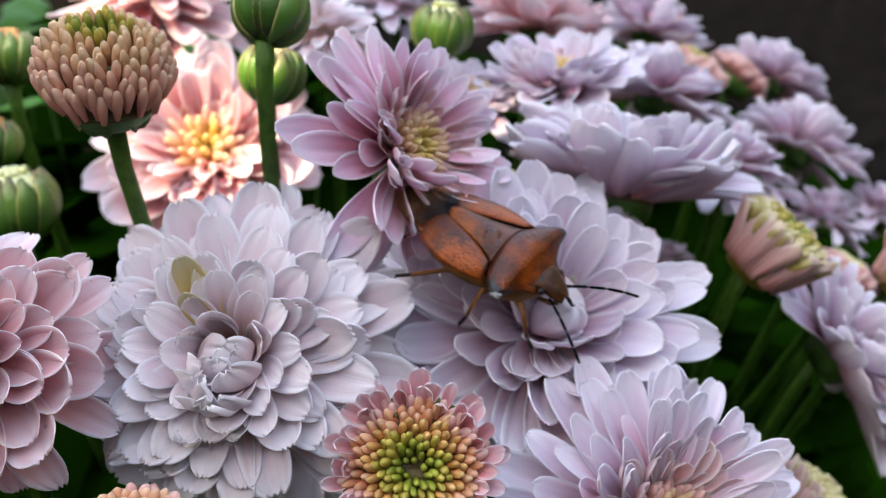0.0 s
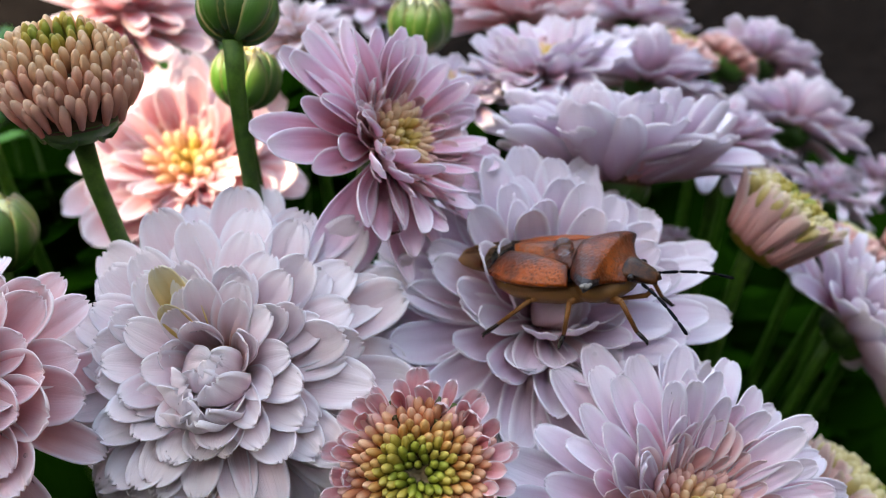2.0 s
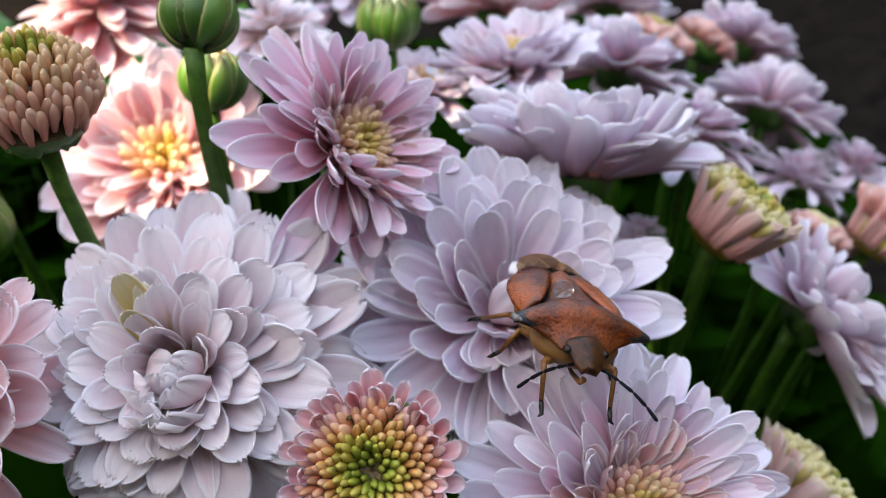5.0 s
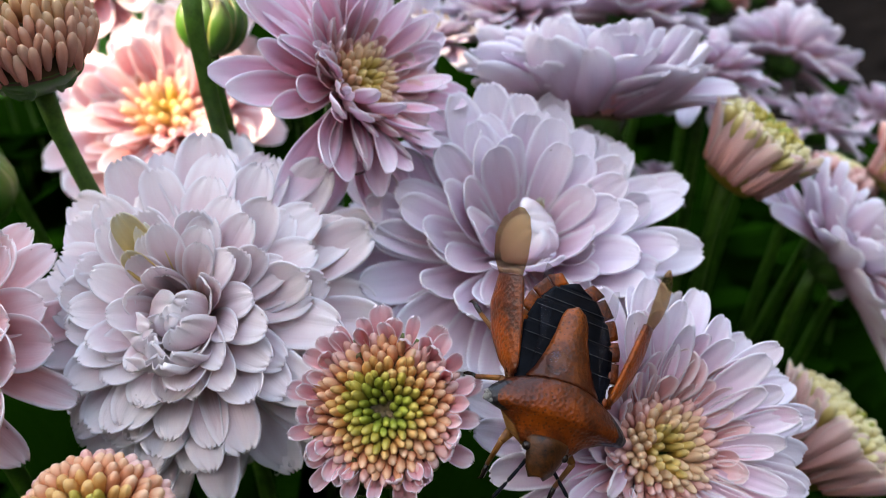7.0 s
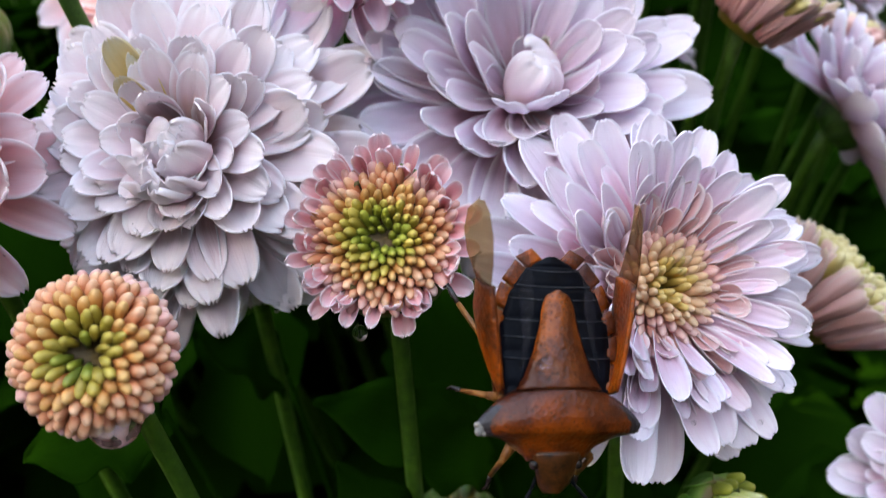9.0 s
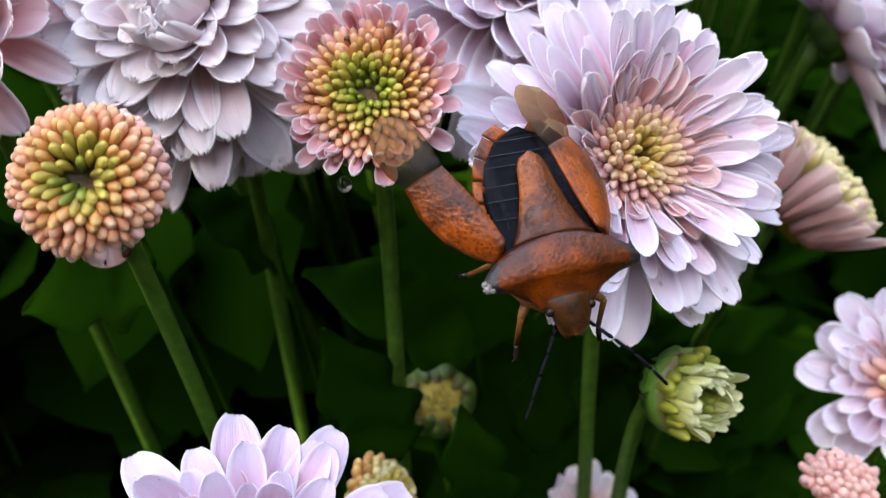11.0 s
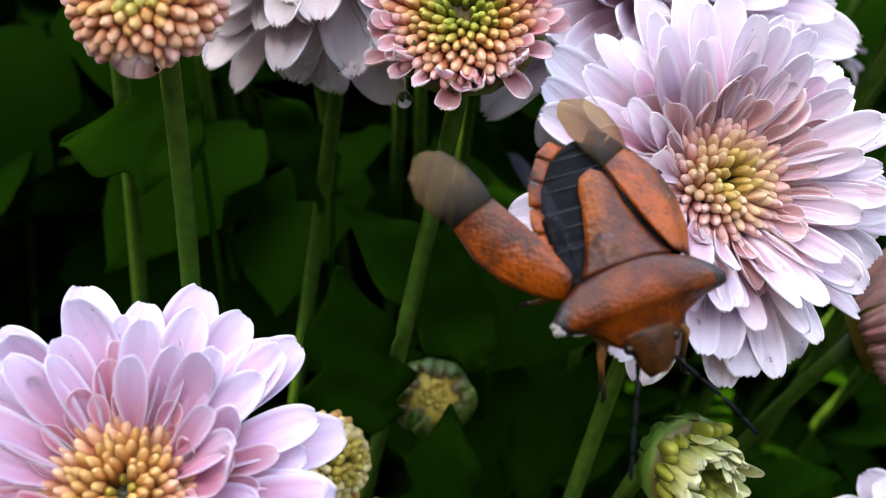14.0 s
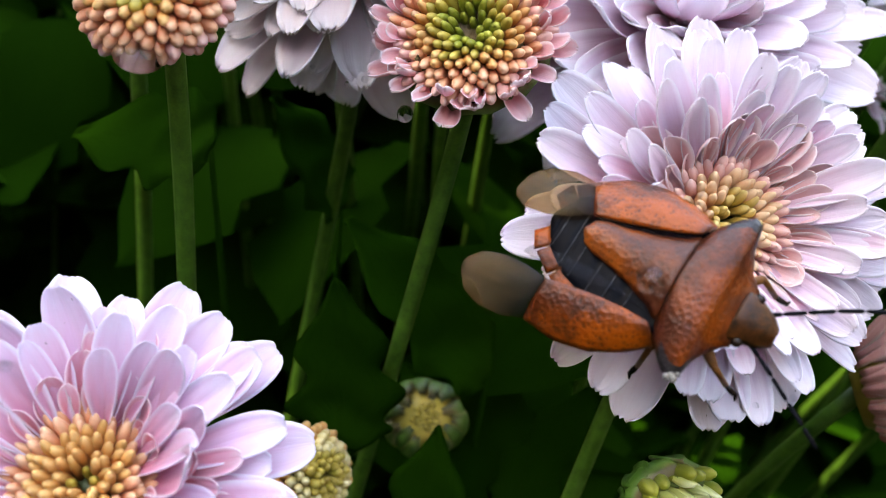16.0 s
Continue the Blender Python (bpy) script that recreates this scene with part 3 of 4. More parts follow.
# ---------------------------------------------------------------- ground
def ground():
    verts, faces = [], []
    steps = [-300, -40, -6, -1.5] + [x * 0.05 for x in range(-20, 41)] + [3, 8, 40, 300]
    n = len(steps)
    for y in steps:
        for x in steps:
            near = 1.0 if abs(x) < 2.5 and abs(y) < 2.5 else 0.0
            verts.append((x, y, near * 0.02 * noise.noise(Vector((x * 6, y * 6, 0))) - 0.002))
    for j in range(n - 1):
        for i in range(n - 1):
            faces.append((j * n + i, j * n + i + 1, (j + 1) * n + i + 1, (j + 1) * n + i))
    ob = new("ground", mesh_of("ground", verts, faces, None, SOIL_SHADED))
    tagged(ob, "brown garden soil behind the flower clump, shade put into its colour", "soil", kind="structure")


ground()


def garden_wall(name, x0, y0, x1, y1, height):
    """A plain wall added out of view to cut off low skylight."""
    a, b = Vector((x0, y0, 0)), Vector((x1, y1, 0))
    n = (b - a).normalized().cross(Vector((0, 0, 1))) * 0.12
    verts = [tuple(p + o + Vector((0, 0, z))) for z in (-0.1, height) for p, o in ((a, n * 0), (b, n * 0), (b, n), (a, n))]
    faces = [(0, 3, 2, 1), (4, 5, 6, 7), (0, 1, 5, 4), (1, 2, 6, 5), (2, 3, 7, 6), (3, 0, 4, 7)]
    ob = new(name, mesh_of(name, verts, faces, None, WALL))
    tagged(ob, "plain dark wall out of view, added to block low skylight", "wall", kind="structure")


# heights set by how much sky each added wall should hide
garden_wall("wall_south", -3.0, -1.6, 2.2, -1.6, 1.8)
garden_wall("wall_west", -3.0, 6.0, -3.0, -1.6, 1.8)
garden_wall("wall_east", 2.2, -1.6, 2.2, 6.0, 3.2)
garden_wall("wall_north", 2.2, 6.0, -3.0, 6.0, 2.0)

# ---------------------------------------------------------------- heads in the front rows
big = double_flower((-0.0104, 0.0689, 0.1964), (0.03, -0.80, 0.60), 0.0132, 11, "fully open pale lilac-white double chrysanthemum with creamy middle", CREAM, 170, dome=0.34, elev=(-26, 66), length=(1.0, 0.44), tuft=0.04)
rnd_a, r_a = random.Random(4), 0.0132
for az, elev, ln in ((14, 50, 0.44), (26, 38, 0.54), (36, 54, 0.42)):
    add_petal(big, rnd_a, "scale", BUTTER, az, 0.12 * r_a, 0.36 * r_a, elev, ln * r_a, 0.85)
for az, elev, ln in ((172, 34, 0.50), (204, 30, 0.48), (146, 38, 0.46), (230, 42, 0.42), (120, 46, 0.40), (185, 56, 0.34), (215, 62, 0.30), (160, 70, 0.28), (100, 60, 0.34), (255, 58, 0.34)):
    add_petal(big, rnd_a, "cup", CREAM, az, 0.08 * r_a, 0.36 * r_a, elev, ln * r_a, 0.8)
near = double_flower((0.0116, 0.0782, 0.1954), (0.18, -0.62, 0.76), 0.0142, 12, "open lilac-white double chrysanthemum with upright back petals", LILAC, 100, dome=0.10, inner="strap", elev=(-10, 54), length=(1.0, 0.58), tuft=0.05)
r_g = near["reach"]
for az, elev, ln in ((176, 42, 0.42), (205, 36, 0.44), (150, 40, 0.42), (235, 44, 0.40), (190, 60, 0.30), (160, 64, 0.32), (220, 66, 0.30), (120, 56, 0.34), (275, 58, 0.34)):
    add_petal(near, rnd_a, "cup" if elev > 55 else "broad", CREAM, az, 0.08 * r_g, 0.12 * r_g, elev - 4, ln * 1.15 * r_g, 0.8)
for az, elev, ln in ((300, 50, 0.26), (318, 42, 0.30), (335, 56, 0.24)):
    add_petal(near, rnd_a, "quill", BUTTER, az, 0.05 * r_g, 0.14 * r_g, elev, ln * r_g, 0.6)
side_head = double_flower((-0.0254, 0.0598, 0.2008), (0.14, -0.72, 0.68), 0.0092, 13, "rose-pink double chrysanthemum with broad cupped petals", PINK, 76, inner="boat", elev=(-16, 50))
landing = daisy_flower((0.0206, 0.0620, 0.1897), (0.37, -0.66, 0.65), 0.0112, 14, "lilac-white chrysanthemum with golden disc and pink inner petals", LILAC, 86, 130, disc_r=0.29, style="strap", elev=(-22, 44))
low_head = daisy_flower((-0.0015, 0.0351, 0.1744), (0.13, -0.47, 0.87), 0.0102, 15, "pale pink chrysanthemum with golden disc, low in the clump", MAUVE_SHADED, 78, 130, disc_r=0.31, style="oval", collar=DEEP, disc_tones=[(0.2, FLORET[1]), (0.68, FLORET[2]), (1.2, FLORET[3])])
pointed = daisy_flower((0.0000, 0.0800, 0.2096), (0.76, -0.40, 0.51), 0.0094, 16, "pink pointed-petal chrysanthemum turned sideways with golden disc", ROSE, 62, 90, style="point", elev=(-24, 50))
sideways = daisy_flower((0.0184, 0.0937, 0.2012), (0.13, 0.35, 0.93), 0.0117, 17, "lilac-white chrysanthemum seen from the side on green calyx", LILAC, 90, 20, elev=(14, 64), style="wide")
button((0.0033, 0.0595, 0.1956), (0.05, -0.74, 0.67), 0.0058, 18, "half-open button bud, green middle, peach florets, pink petal ring", 190, 0.30, 0.34, [(0.34, FLORET[0]), (0.5, FLORET[1]), (0.66, FLORET[2]), (0.86, FLORET[3]), (1.2, FLORET[4])], ring=50, ring_tone=PINK, ring_elev=(0, 52), ring_len=(0.52, 0.36), thick=1.22, long=3.6)
button((-0.0119, 0.0500, 0.1945), (0.09, -0.70, 0.70), 0.0039, 19, "round peach button bud with olive-green middle", 190, 0.60, 0.34, under=98, lean=(30, 56), long=3.4, thick=1.6, tones=[(0.2, FLORET[0]), (0.36, FLORET[1]), (0.56, FLORET[2]), (0.86, FLORET[3]), (1.2, FLORET[4])])
button((-0.0202, 0.0727, 0.2150), (0.01, -0.10, 1.00), 0.0043, 20, "tall peach button bud on a straight green stem", 210, 0.95, 0.16, [(0.2, FLORET[0]), (0.34, FLORET[1]), (0.7, FLORET[8]), (1.2, FLORET[10])], lean=(0, -26), long=4.6, thick=1.35, lift=0.22, under=98, cup=0.8)
GREENGOLD = [(0.35, FLORET[0]), (0.62, FLORET[1]), (1.2, FLORET[5])]
cup_bud((0.0315, 0.0898, 0.1979), (0.60, 0.04, 0.80), 0.0051, 21, "pink-sided opening bud with yellow-green florets", 130, 72, GREENGOLD, SALMON)
cup_bud((0.0373, 0.0781, 0.1759), (0.74, 0.14, 0.65), 0.0059, 22, "pink-sided opening bud with yellow florets", 130, 62, [(0.3, FLORET[0]), (1.2, FLORET[5])], SALMON, elev=(52, 74))
cup_bud((0.0526, 0.1080, 0.1873), (0.57, 0.13, 0.81), 0.0050, 23, "small pink bud just opening", 90, 40, [(0.5, FLORET[5]), (1.2, FLORET[4])], SALMON, elev=(74, 84))
cup_bud((0.0258, 0.0569, 0.1726), (0.66, -0.66, 0.36), 0.0035, 24, "greenish-white bud with hollow green middle", 40, 54, [(1.2, FLORET[0])], FLORET[6], lift=-0.1, dome=0.05, length=(1.25, 1.05), elev=(78, 88), cup=(0.98, 0.80))
button((0.0021, 0.0537, 0.1620), (0.75, -0.12, 0.65), 0.0032, 25, "small straw-yellow button bud behind a pink head", 110, 0.7, 0.1, [(0.5, FLORET[1]), (0.8, FLORET[5]), (1.2, FLORET[2])])
button((0.0072, 0.0544, 0.1554), (0.01, -0.23, 0.97), 0.0030, 26, "small cream bud low among the leaves", 90, 0.6, 0.1, [(0.5, FLORET[6]), (1.2, FLORET[5])])
green_bud((0.0054, 0.0678, 0.1590), (0.14, -0.65, 0.74), 0.0030, 27, "small closed green bud with brown streaks", FLORET[1], reach=2.2)
green_bud((-0.0104, 0.0801, 0.2196), (0.08, 0.65, 0.76), 0.0024, 28, "closed green bud on a tall stem", FLORET[5], reach=2.3)
green_bud((-0.0128, 0.0882, 0.2122), (0.11, 0.28, 0.95), 0.0024, 29, "closed yellow-green bud on a tall stem", FLORET[5])
green_bud((0.0003, 0.1042, 0.2126), (0.02, 0.08, 1.00), 0.0026, 30, "yellow-green bud in the sun", FLORET[6])
green_bud((-0.0359, 0.0854, 0.1993), (-0.05, 0.11, 0.99), 0.0032, 31, "cream-green bud low on the stem", FLORET[6])
green_bud((-0.0425, 0.0999, 0.2082), (-0.07, 0.27, 0.96), 0.0026, 32, "small brown-green bud on a thin stem", FLORET[2])
green_bud((-0.0408, 0.0918, 0.2024), (-0.06, 0.26, 0.96), 0.0022, 33, "small dark green bud", FLORET[2])

# ---------------------------------------------------------------- heads behind and below
daisy_flower((0.0427, 0.0958, 0.1842), (0.78, 0.04, 0.62), 0.0104, 41, "pale lilac chrysanthemum leaning outward", LILAC, 78, 40, elev=(-10, 56))
daisy_flower((0.0465, 0.0681, 0.1637), (-0.23, -0.62, 0.75), 0.0080, 42, "pale lilac chrysanthemum at the clump's edge", LILAC, 48, 20)
daisy_flower((0.0201, 0.0654, 0.1455), (0.01, -0.23, 0.97), 0.0056, 43, "pale chrysanthemum in deep shade", CREAM, 44, 20)
button((0.0393, 0.0588, 0.1613), (-0.07, 0.06, 1.00), 0.0026, 44, "small pink bud in shade", 60, 0.5, 0.1, [(1.2, FLORET[4])])
daisy_flower((-0.0239, 0.1030, 0.1982), (0.07, -0.58, 0.81), 0.0111, 45, "pink chrysanthemum with a sunlit creamy middle", PINK, 66, 40)
double_flower((-0.0356, 0.1207, 0.2081), (0.08, -0.18, 0.98), 0.0117, 46, "pink double chrysanthemum in the sun", PINK, 70)
daisy_flower((0.0122, 0.1096, 0.2061), (-0.14, -0.01, 0.99), 0.0087, 47, "white chrysanthemum with golden disc behind", LILAC, 62, 36, elev=(-6, 56))
daisy_flower((0.0249, 0.1240, 0.2006), (0.32, 0.50, 0.80), 0.0089, 48, "lilac chrysanthemum seen from its side", LILAC, 58, 12, elev=(-14, 58))
daisy_flower((0.0105, 0.1375, 0.2047), (0.25, 0.28, 0.93), 0.0101, 49, "pink-lilac chrysanthemum in the back row", PINK, 58, 20, elev=(-10, 56))
daisy_flower((0.0275, 0.1566, 0.2000), (0.29, 0.37, 0.88), 0.0094, 50, "lilac chrysanthemum in the back row", LILAC, 50, 12, elev=(-14, 56))
daisy_flower((0.0476, 0.1594, 0.1930), (0.44, 0.45, 0.78), 0.0088, 51, "lilac chrysanthemum at the clump's far edge", LILAC, 50, 12, elev=(-14, 56))
daisy_flower((0.0484, 0.1418, 0.1887), (0.47, 0.48, 0.74), 0.0095, 52, "pinkish chrysanthemum on green calyx at the far edge", LILAC, 56, 20, elev=(-16, 56))
button((0.0409, 0.1546, 0.1945), (0.54, 0.34, 0.77), 0.0043, 53, "small pink bud at the far edge", 60, 0.5, 0.1, [(1.2, FLORET[4])])
double_flower((0.0321, 0.1120, 0.1962), (0.25, 0.28, 0.93), 0.0092, 54, "lilac-white double chrysanthemum half hidden", LILAC, 62)
double_flower((0.0494, 0.1289, 0.1835), (0.34, 0.37, 0.87), 0.0071, 55, "pale lilac chrysanthemum in shade", LILAC, 50)
double_flower((0.0599, 0.1383, 0.1806), (0.34, 0.37, 0.87), 0.0072, 56, "pale lilac chrysanthemum in shade", LILAC, 50)
daisy_flower((0.0035, 0.1063, 0.2047), (0.17, -0.05, 0.98), 0.0056, 57, "white chrysanthemum behind the pink head", LILAC, 50, 20)
double_flower((-0.0132, 0.1121, 0.2082), (-0.14, -0.08, 0.99), 0.0074, 58, "white chrysanthemum half hidden behind the pink head", CREAM, 56)
button((0.0087, 0.0865, 0.2034), (0.17, -0.05, 0.98), 0.0024, 59, "small straw-yellow bud in shade", 70, 0.5, 0.1, [(0.6, FLORET[5]), (1.2, FLORET[5])])
double_flower((-0.0099, 0.1459, 0.2040), (-0.05, 0.07, 1.00), 0.0088, 60, "pale chrysanthemum in the back row", LILAC, 50)
button((0.0319, 0.1454, 0.1976), (0.34, 0.28, 0.90), 0.0048, 61, "small pink-green bud in the back row", 60, 0.5, 0.1, [(0.5, FLORET[1]), (1.2, FLORET[4])])
button((0.0465, 0.1095, 0.1859), (0.46, 0.25, 0.85), 0.0035, 62, "small pink bud among the heads", 60, 0.5, 0.1, [(0.5, FLORET[5]), (1.2, FLORET[4])])
double_flower((0.0265, 0.1081, 0.1867), (0.13, 0.04, 0.99), 0.0039, 63, "small pale chrysanthemum in deep shade", LILAC, 40)


# ---------------------------------------------------------------- leaves
def leaf_mesh(k, material=None):
    material = material or LEAF_SHADED
    key = ("leaf", k, material.name)
    if key not in CACHE:
        rnd = random.Random(200 + k)
        lob, ph, droop, fold = rnd.uniform(0.25, 0.42), rnd.uniform(-0.2, 0.2), rnd.uniform(0.1, 0.5), rnd.uniform(0.1, 0.35)

        def shape(u, v):
            s = 2 * u - 1
            half = 0.05 + 0.29 * math.sin(math.pi * v ** 0.85) ** 0.8
            half *= 1 - lob * (0.5 + 0.5 * math.cos(v * 21 + ph)) * min(v * 4, 1)
            if v > 0.9:
                half *= 1 - (v - 0.9) * 6
            y = v - 0.10 * abs(s) * math.sin(math.pi * v)
            return s * max(half, 0.012), y, fold * abs(s) * half - droop * v * v + 0.02 * math.sin(v * 17 + s * 3)
        CACHE[key] = sheet("leaf", 6, 26, shape, 0.008, material)
    return CACHE[key]


def leafy_shoot(x, y, top, seed, leaves=11, size=0.033):
    """A leafy shoot without a flower."""
    rnd = random.Random(seed)
    ob = new("leafy_shoot")
    ob.location = (x, y, 0)
    tagged(ob, "dark green leafy chrysanthemum shoot rising from the soil, shade put into its leaf colour", "shoot", "leafy shoots")
    lean = (rnd.uniform(-0.012, 0.012), rnd.uniform(-0.01, 0.01))
    pts = [(lean[0] * k * k / 36, lean[1] * k * k / 36, top * k / 6 - 0.004) for k in range(7)]
    put("stem", tube("stem", pts, [0.0006 - 0.00006 * k for k in range(7)], 8, STEM), ob, Matrix())
    for i in range(3):
        L = size * rnd.uniform(0.4, 0.55)
        # half the left shoots get tip leaves painted as if sunlit
        put("leaf", leaf_mesh(rnd.randrange(5), LEAF_SUNLIT if seed % 2 == 0 and x < -0.025 else LEAF_SHADED), ob, move(lean[0], lean[1], top - 0.005) @ turn_z(i * 120 + rnd.uniform(-20, 20)) @ turn_x(rnd.uniform(35, 65)) @ sized(L, L, L))
    for i in range(leaves):
        f = 0.34 + 0.66 * (i + 0.5) / leaves
        p = Vector((lean[0] * f * f, lean[1] * f * f, top * f - 0.004))
        L = size * rnd.uniform(0.75, 1.2) * (1.15 - 0.5 * f)
        m = Matrix.Translation(p) @ turn_z(i * 137.5 + rnd.uniform(-20, 20)) @ turn_x(rnd.uniform(0, 40)) @ turn_y(rnd.uniform(-20, 20)) @ sized(L, L, L)
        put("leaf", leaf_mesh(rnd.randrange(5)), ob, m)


HOLLOW = (-0.018, 0.088)        # a gap between the shoots
rnd_s = random.Random(5)
for gy in range(8):
    for gx in range(9):
        x = -0.085 + gx * 0.0195 + rnd_s.uniform(-0.005, 0.005)
        y = 0.050 + gy * 0.0175 + rnd_s.uniform(-0.005, 0.005)
        low = 0.112 + 0.50 * (y - 0.05) + (0.03 if x < -0.02 and y > 0.09 else 0.0) + rnd_s.uniform(-0.012, 0.010) - 0.9 * max(x - 0.02, 0)
        if (x - HOLLOW[0]) ** 2 + (y - HOLLOW[1]) ** 2 < 0.032 ** 2:
            continue
        leafy_shoot(x, y, min(low - (0.018 if y < 0.09 else 0.0), 0.19 if x < -0.01 else 0.16), 300 + gy * 12 + gx)


def understorey():
    """The dense leaves low in the clump, too many to count."""
    rnd = random.Random(9)
    verts, faces, uvs = [], [], []
    outline = [(0.0, 0.05), (0.18, 0.22), (0.34, 0.30), (0.5, 0.22), (0.66, 0.32), (0.84, 0.2), (1.0, 0.02)]
    for i in range(5200):
        x, y = rnd.uniform(-0.20, 0.22), rnd.uniform(-0.12, 0.24)
        if ((x - 0.01) / 0.20) ** 2 + ((y - 0.08) / 0.18) ** 2 > 1:
            continue
        roof = 0.118 + 0.45 * max(y - 0.05, 0) - 0.9 * max(x - 0.02, 0) - 0.4 * max(-0.05 - x, 0)
        roof = min(roof + (0.036 if y > 0.072 and x < 0.012 else 0.0), 0.176) if y > 0.05 else min(0.125, 0.10 + 0.2 * max(y, 0))
        z = rnd.uniform(0.02, max(roof, 0.03))
        if math.hypot(x - HOLLOW[0], y - HOLLOW[1]) < 0.016 and z > 0.05:
            continue
        L = rnd.uniform(0.018, 0.034)
        m = Matrix.Translation((x, y, z)) @ turn_z(rnd.uniform(0, 360)) @ turn_x(rnd.gauss(5, 24)) @ turn_y(rnd.gauss(0, 20)) @ sized(L, L, L)
        k = len(verts)
        for v, half in outline:
            for s in (-1, 0, 1):
                verts.append(tuple(m @ Vector((s * half, v - 0.05 * abs(s), 0.10 * abs(s) * half - 0.3 * v * v))))
                uvs.append((0.5 + 0.5 * s, v))
        for r in range(len(outline) - 1):
            for c in range(2):
                a = k + r * 3 + c
                faces.append((a, a + 1, a + 4, a + 3))
    ob = new("foliage", mesh_of("foliage", verts, faces, uvs, LEAF_SHADED))
    tagged(ob, "dense dark green leaves filling the flower clump, deep shade put into their colour", "foliage", kind="stuff")


understorey()


def lone_leaf(base, tip, size, seed, up=(0, -0.3, 1)):
    """A single leaf whose stalk springs from the shoots below."""
    b, t = Vector(base), Vector(tip)
    way = (t - b).normalized()
    side = way.cross(Vector(up)).normalized()
    nor = side.cross(way)
    m = Matrix((side, way, nor)).transposed().to_4x4()
    m.translation = b
    ob = new("leaf_spray")
    ob.matrix_basis = Matrix.Translation(b)
    tagged(ob, "large dark green lobed leaf on a long stalk, shade put into its colour", "leaf", "large leaves")
    L = (t - b).length
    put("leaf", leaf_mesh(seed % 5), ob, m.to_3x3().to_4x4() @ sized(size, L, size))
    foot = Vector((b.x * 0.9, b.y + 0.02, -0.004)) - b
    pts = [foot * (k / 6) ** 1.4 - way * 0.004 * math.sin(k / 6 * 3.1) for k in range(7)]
    # stalk takes the shade-darkened leaf colour too
    put("stalk", tube("stalk", pts, [0.00022 + 0.0001 * k for k in range(7)], 8, LEAF_SHADED), ob, Matrix())


lone_leaf((0.0086, 0.0708, 0.1636), (-0.0040, 0.0659, 0.1761), 0.016, 1)
lone_leaf((0.0027, 0.0590, 0.1604), (-0.0006, 0.0589, 0.1734), 0.014, 2)
lone_leaf((0.0110, 0.0710, 0.1480), (0.0031, 0.0722, 0.1596), 0.016, 3)
lone_leaf((0.0145, 0.0687, 0.1515), (0.0163, 0.0699, 0.1677), 0.01, 4)
lone_leaf((-0.0167, 0.0636, 0.1769), (-0.0230, 0.0595, 0.1810), 0.018, 0)
lone_leaf((-0.0106, 0.0761, 0.1689), (-0.0157, 0.0717, 0.1797), 0.014, 1)
lone_leaf((0.0104, 0.0606, 0.1497), (0.0092, 0.0596, 0.1638), 0.012, 2)


# ---------------------------------------------------------------- water drops
def drop(at, r, label="clear round water drop clinging to a petal", tall=0.8, on=None):
    ob = new("water_drop", ball("water_drop", WATER, 10, 16))
    ob.matrix_basis = Matrix.Translation(at) @ sized(r, r, r * tall)
    tagged(ob, label, "water drop", "water drops")


drop((-0.0102, 0.0469, 0.1919), 0.0014, "large water drop hanging below a peach bud", 0.6)
drop((0.0017, 0.0565, 0.1905), 0.0005, "water drop hanging from a pink petal ring", 1.1)
drop((-0.0003, 0.0759, 0.2071), 0.0006, "clear round water drop on a pink petal tip", 0.8)
drop((0.0005, 0.0740, 0.2054), 0.0008, "clear round water drop on a pink petal tip", 0.6)


def dew(flower, count, seed, small=0.00016, large=0.0004):
    """Small drops on the upper faces of a head's outer petals."""
    rnd = random.Random(seed)
    petals = [c for c in flower.children if c.name.startswith("petal")][:60]
    for i in range(count):
        p = rnd.choice(petals)
        m = flower.matrix_basis @ p.matrix_basis
        me = p.data
        v = me.vertices[rnd.choice([k for k, w in enumerate(me.vertices) if 0.55 < w.co.y < 0.95 and abs(w.co.x) < 0.12 and w.normal.z > 0.3])]
        r = rnd.uniform(small, large) * (0.6 if rnd.random() < 0.6 else 1.0)
        n = (m.to_3x3() @ v.normal).normalized()
        drop(tuple(m @ v.co + n * r * 0.45), r, tall=0.85)


dew(big, 16, 1)
dew(near, 8, 2)
dew(landing, 12, 3)
dew(low_head, 8, 4)
dew(pointed, 14, 5, 0.0002, 0.0005)
dew(sideways, 10, 6)
dew(side_head, 8, 7)


# ---------------------------------------------------------------- shield bug
MM = 0.00107


def lerp_list(xs, f):
    k = min(int(f * (len(xs) - 1)), len(xs) - 2)
    w = f * (len(xs) - 1) - k
    w = w * w * (3 - 2 * w) * 0.5 + w * 0.5
    return xs[k] + (xs[k + 1] - xs[k]) * w


def band(name, left_x, left_y, right_x, right_y, z_of, thick, material, nu=10, nv=14):
    """A shell plate between two outlines, in millimetres."""
    def shape(u, v):
        x = lerp_list(left_x, v) * (1 - u) + lerp_list(right_x, v) * u
        y = lerp_list(left_y, v) * (1 - u) + lerp_list(right_y, v) * u
        return x * MM, y * MM, z_of(u, v, x, y) * MM
    return sheet(name, nu, nv, shape, thick * MM, material)


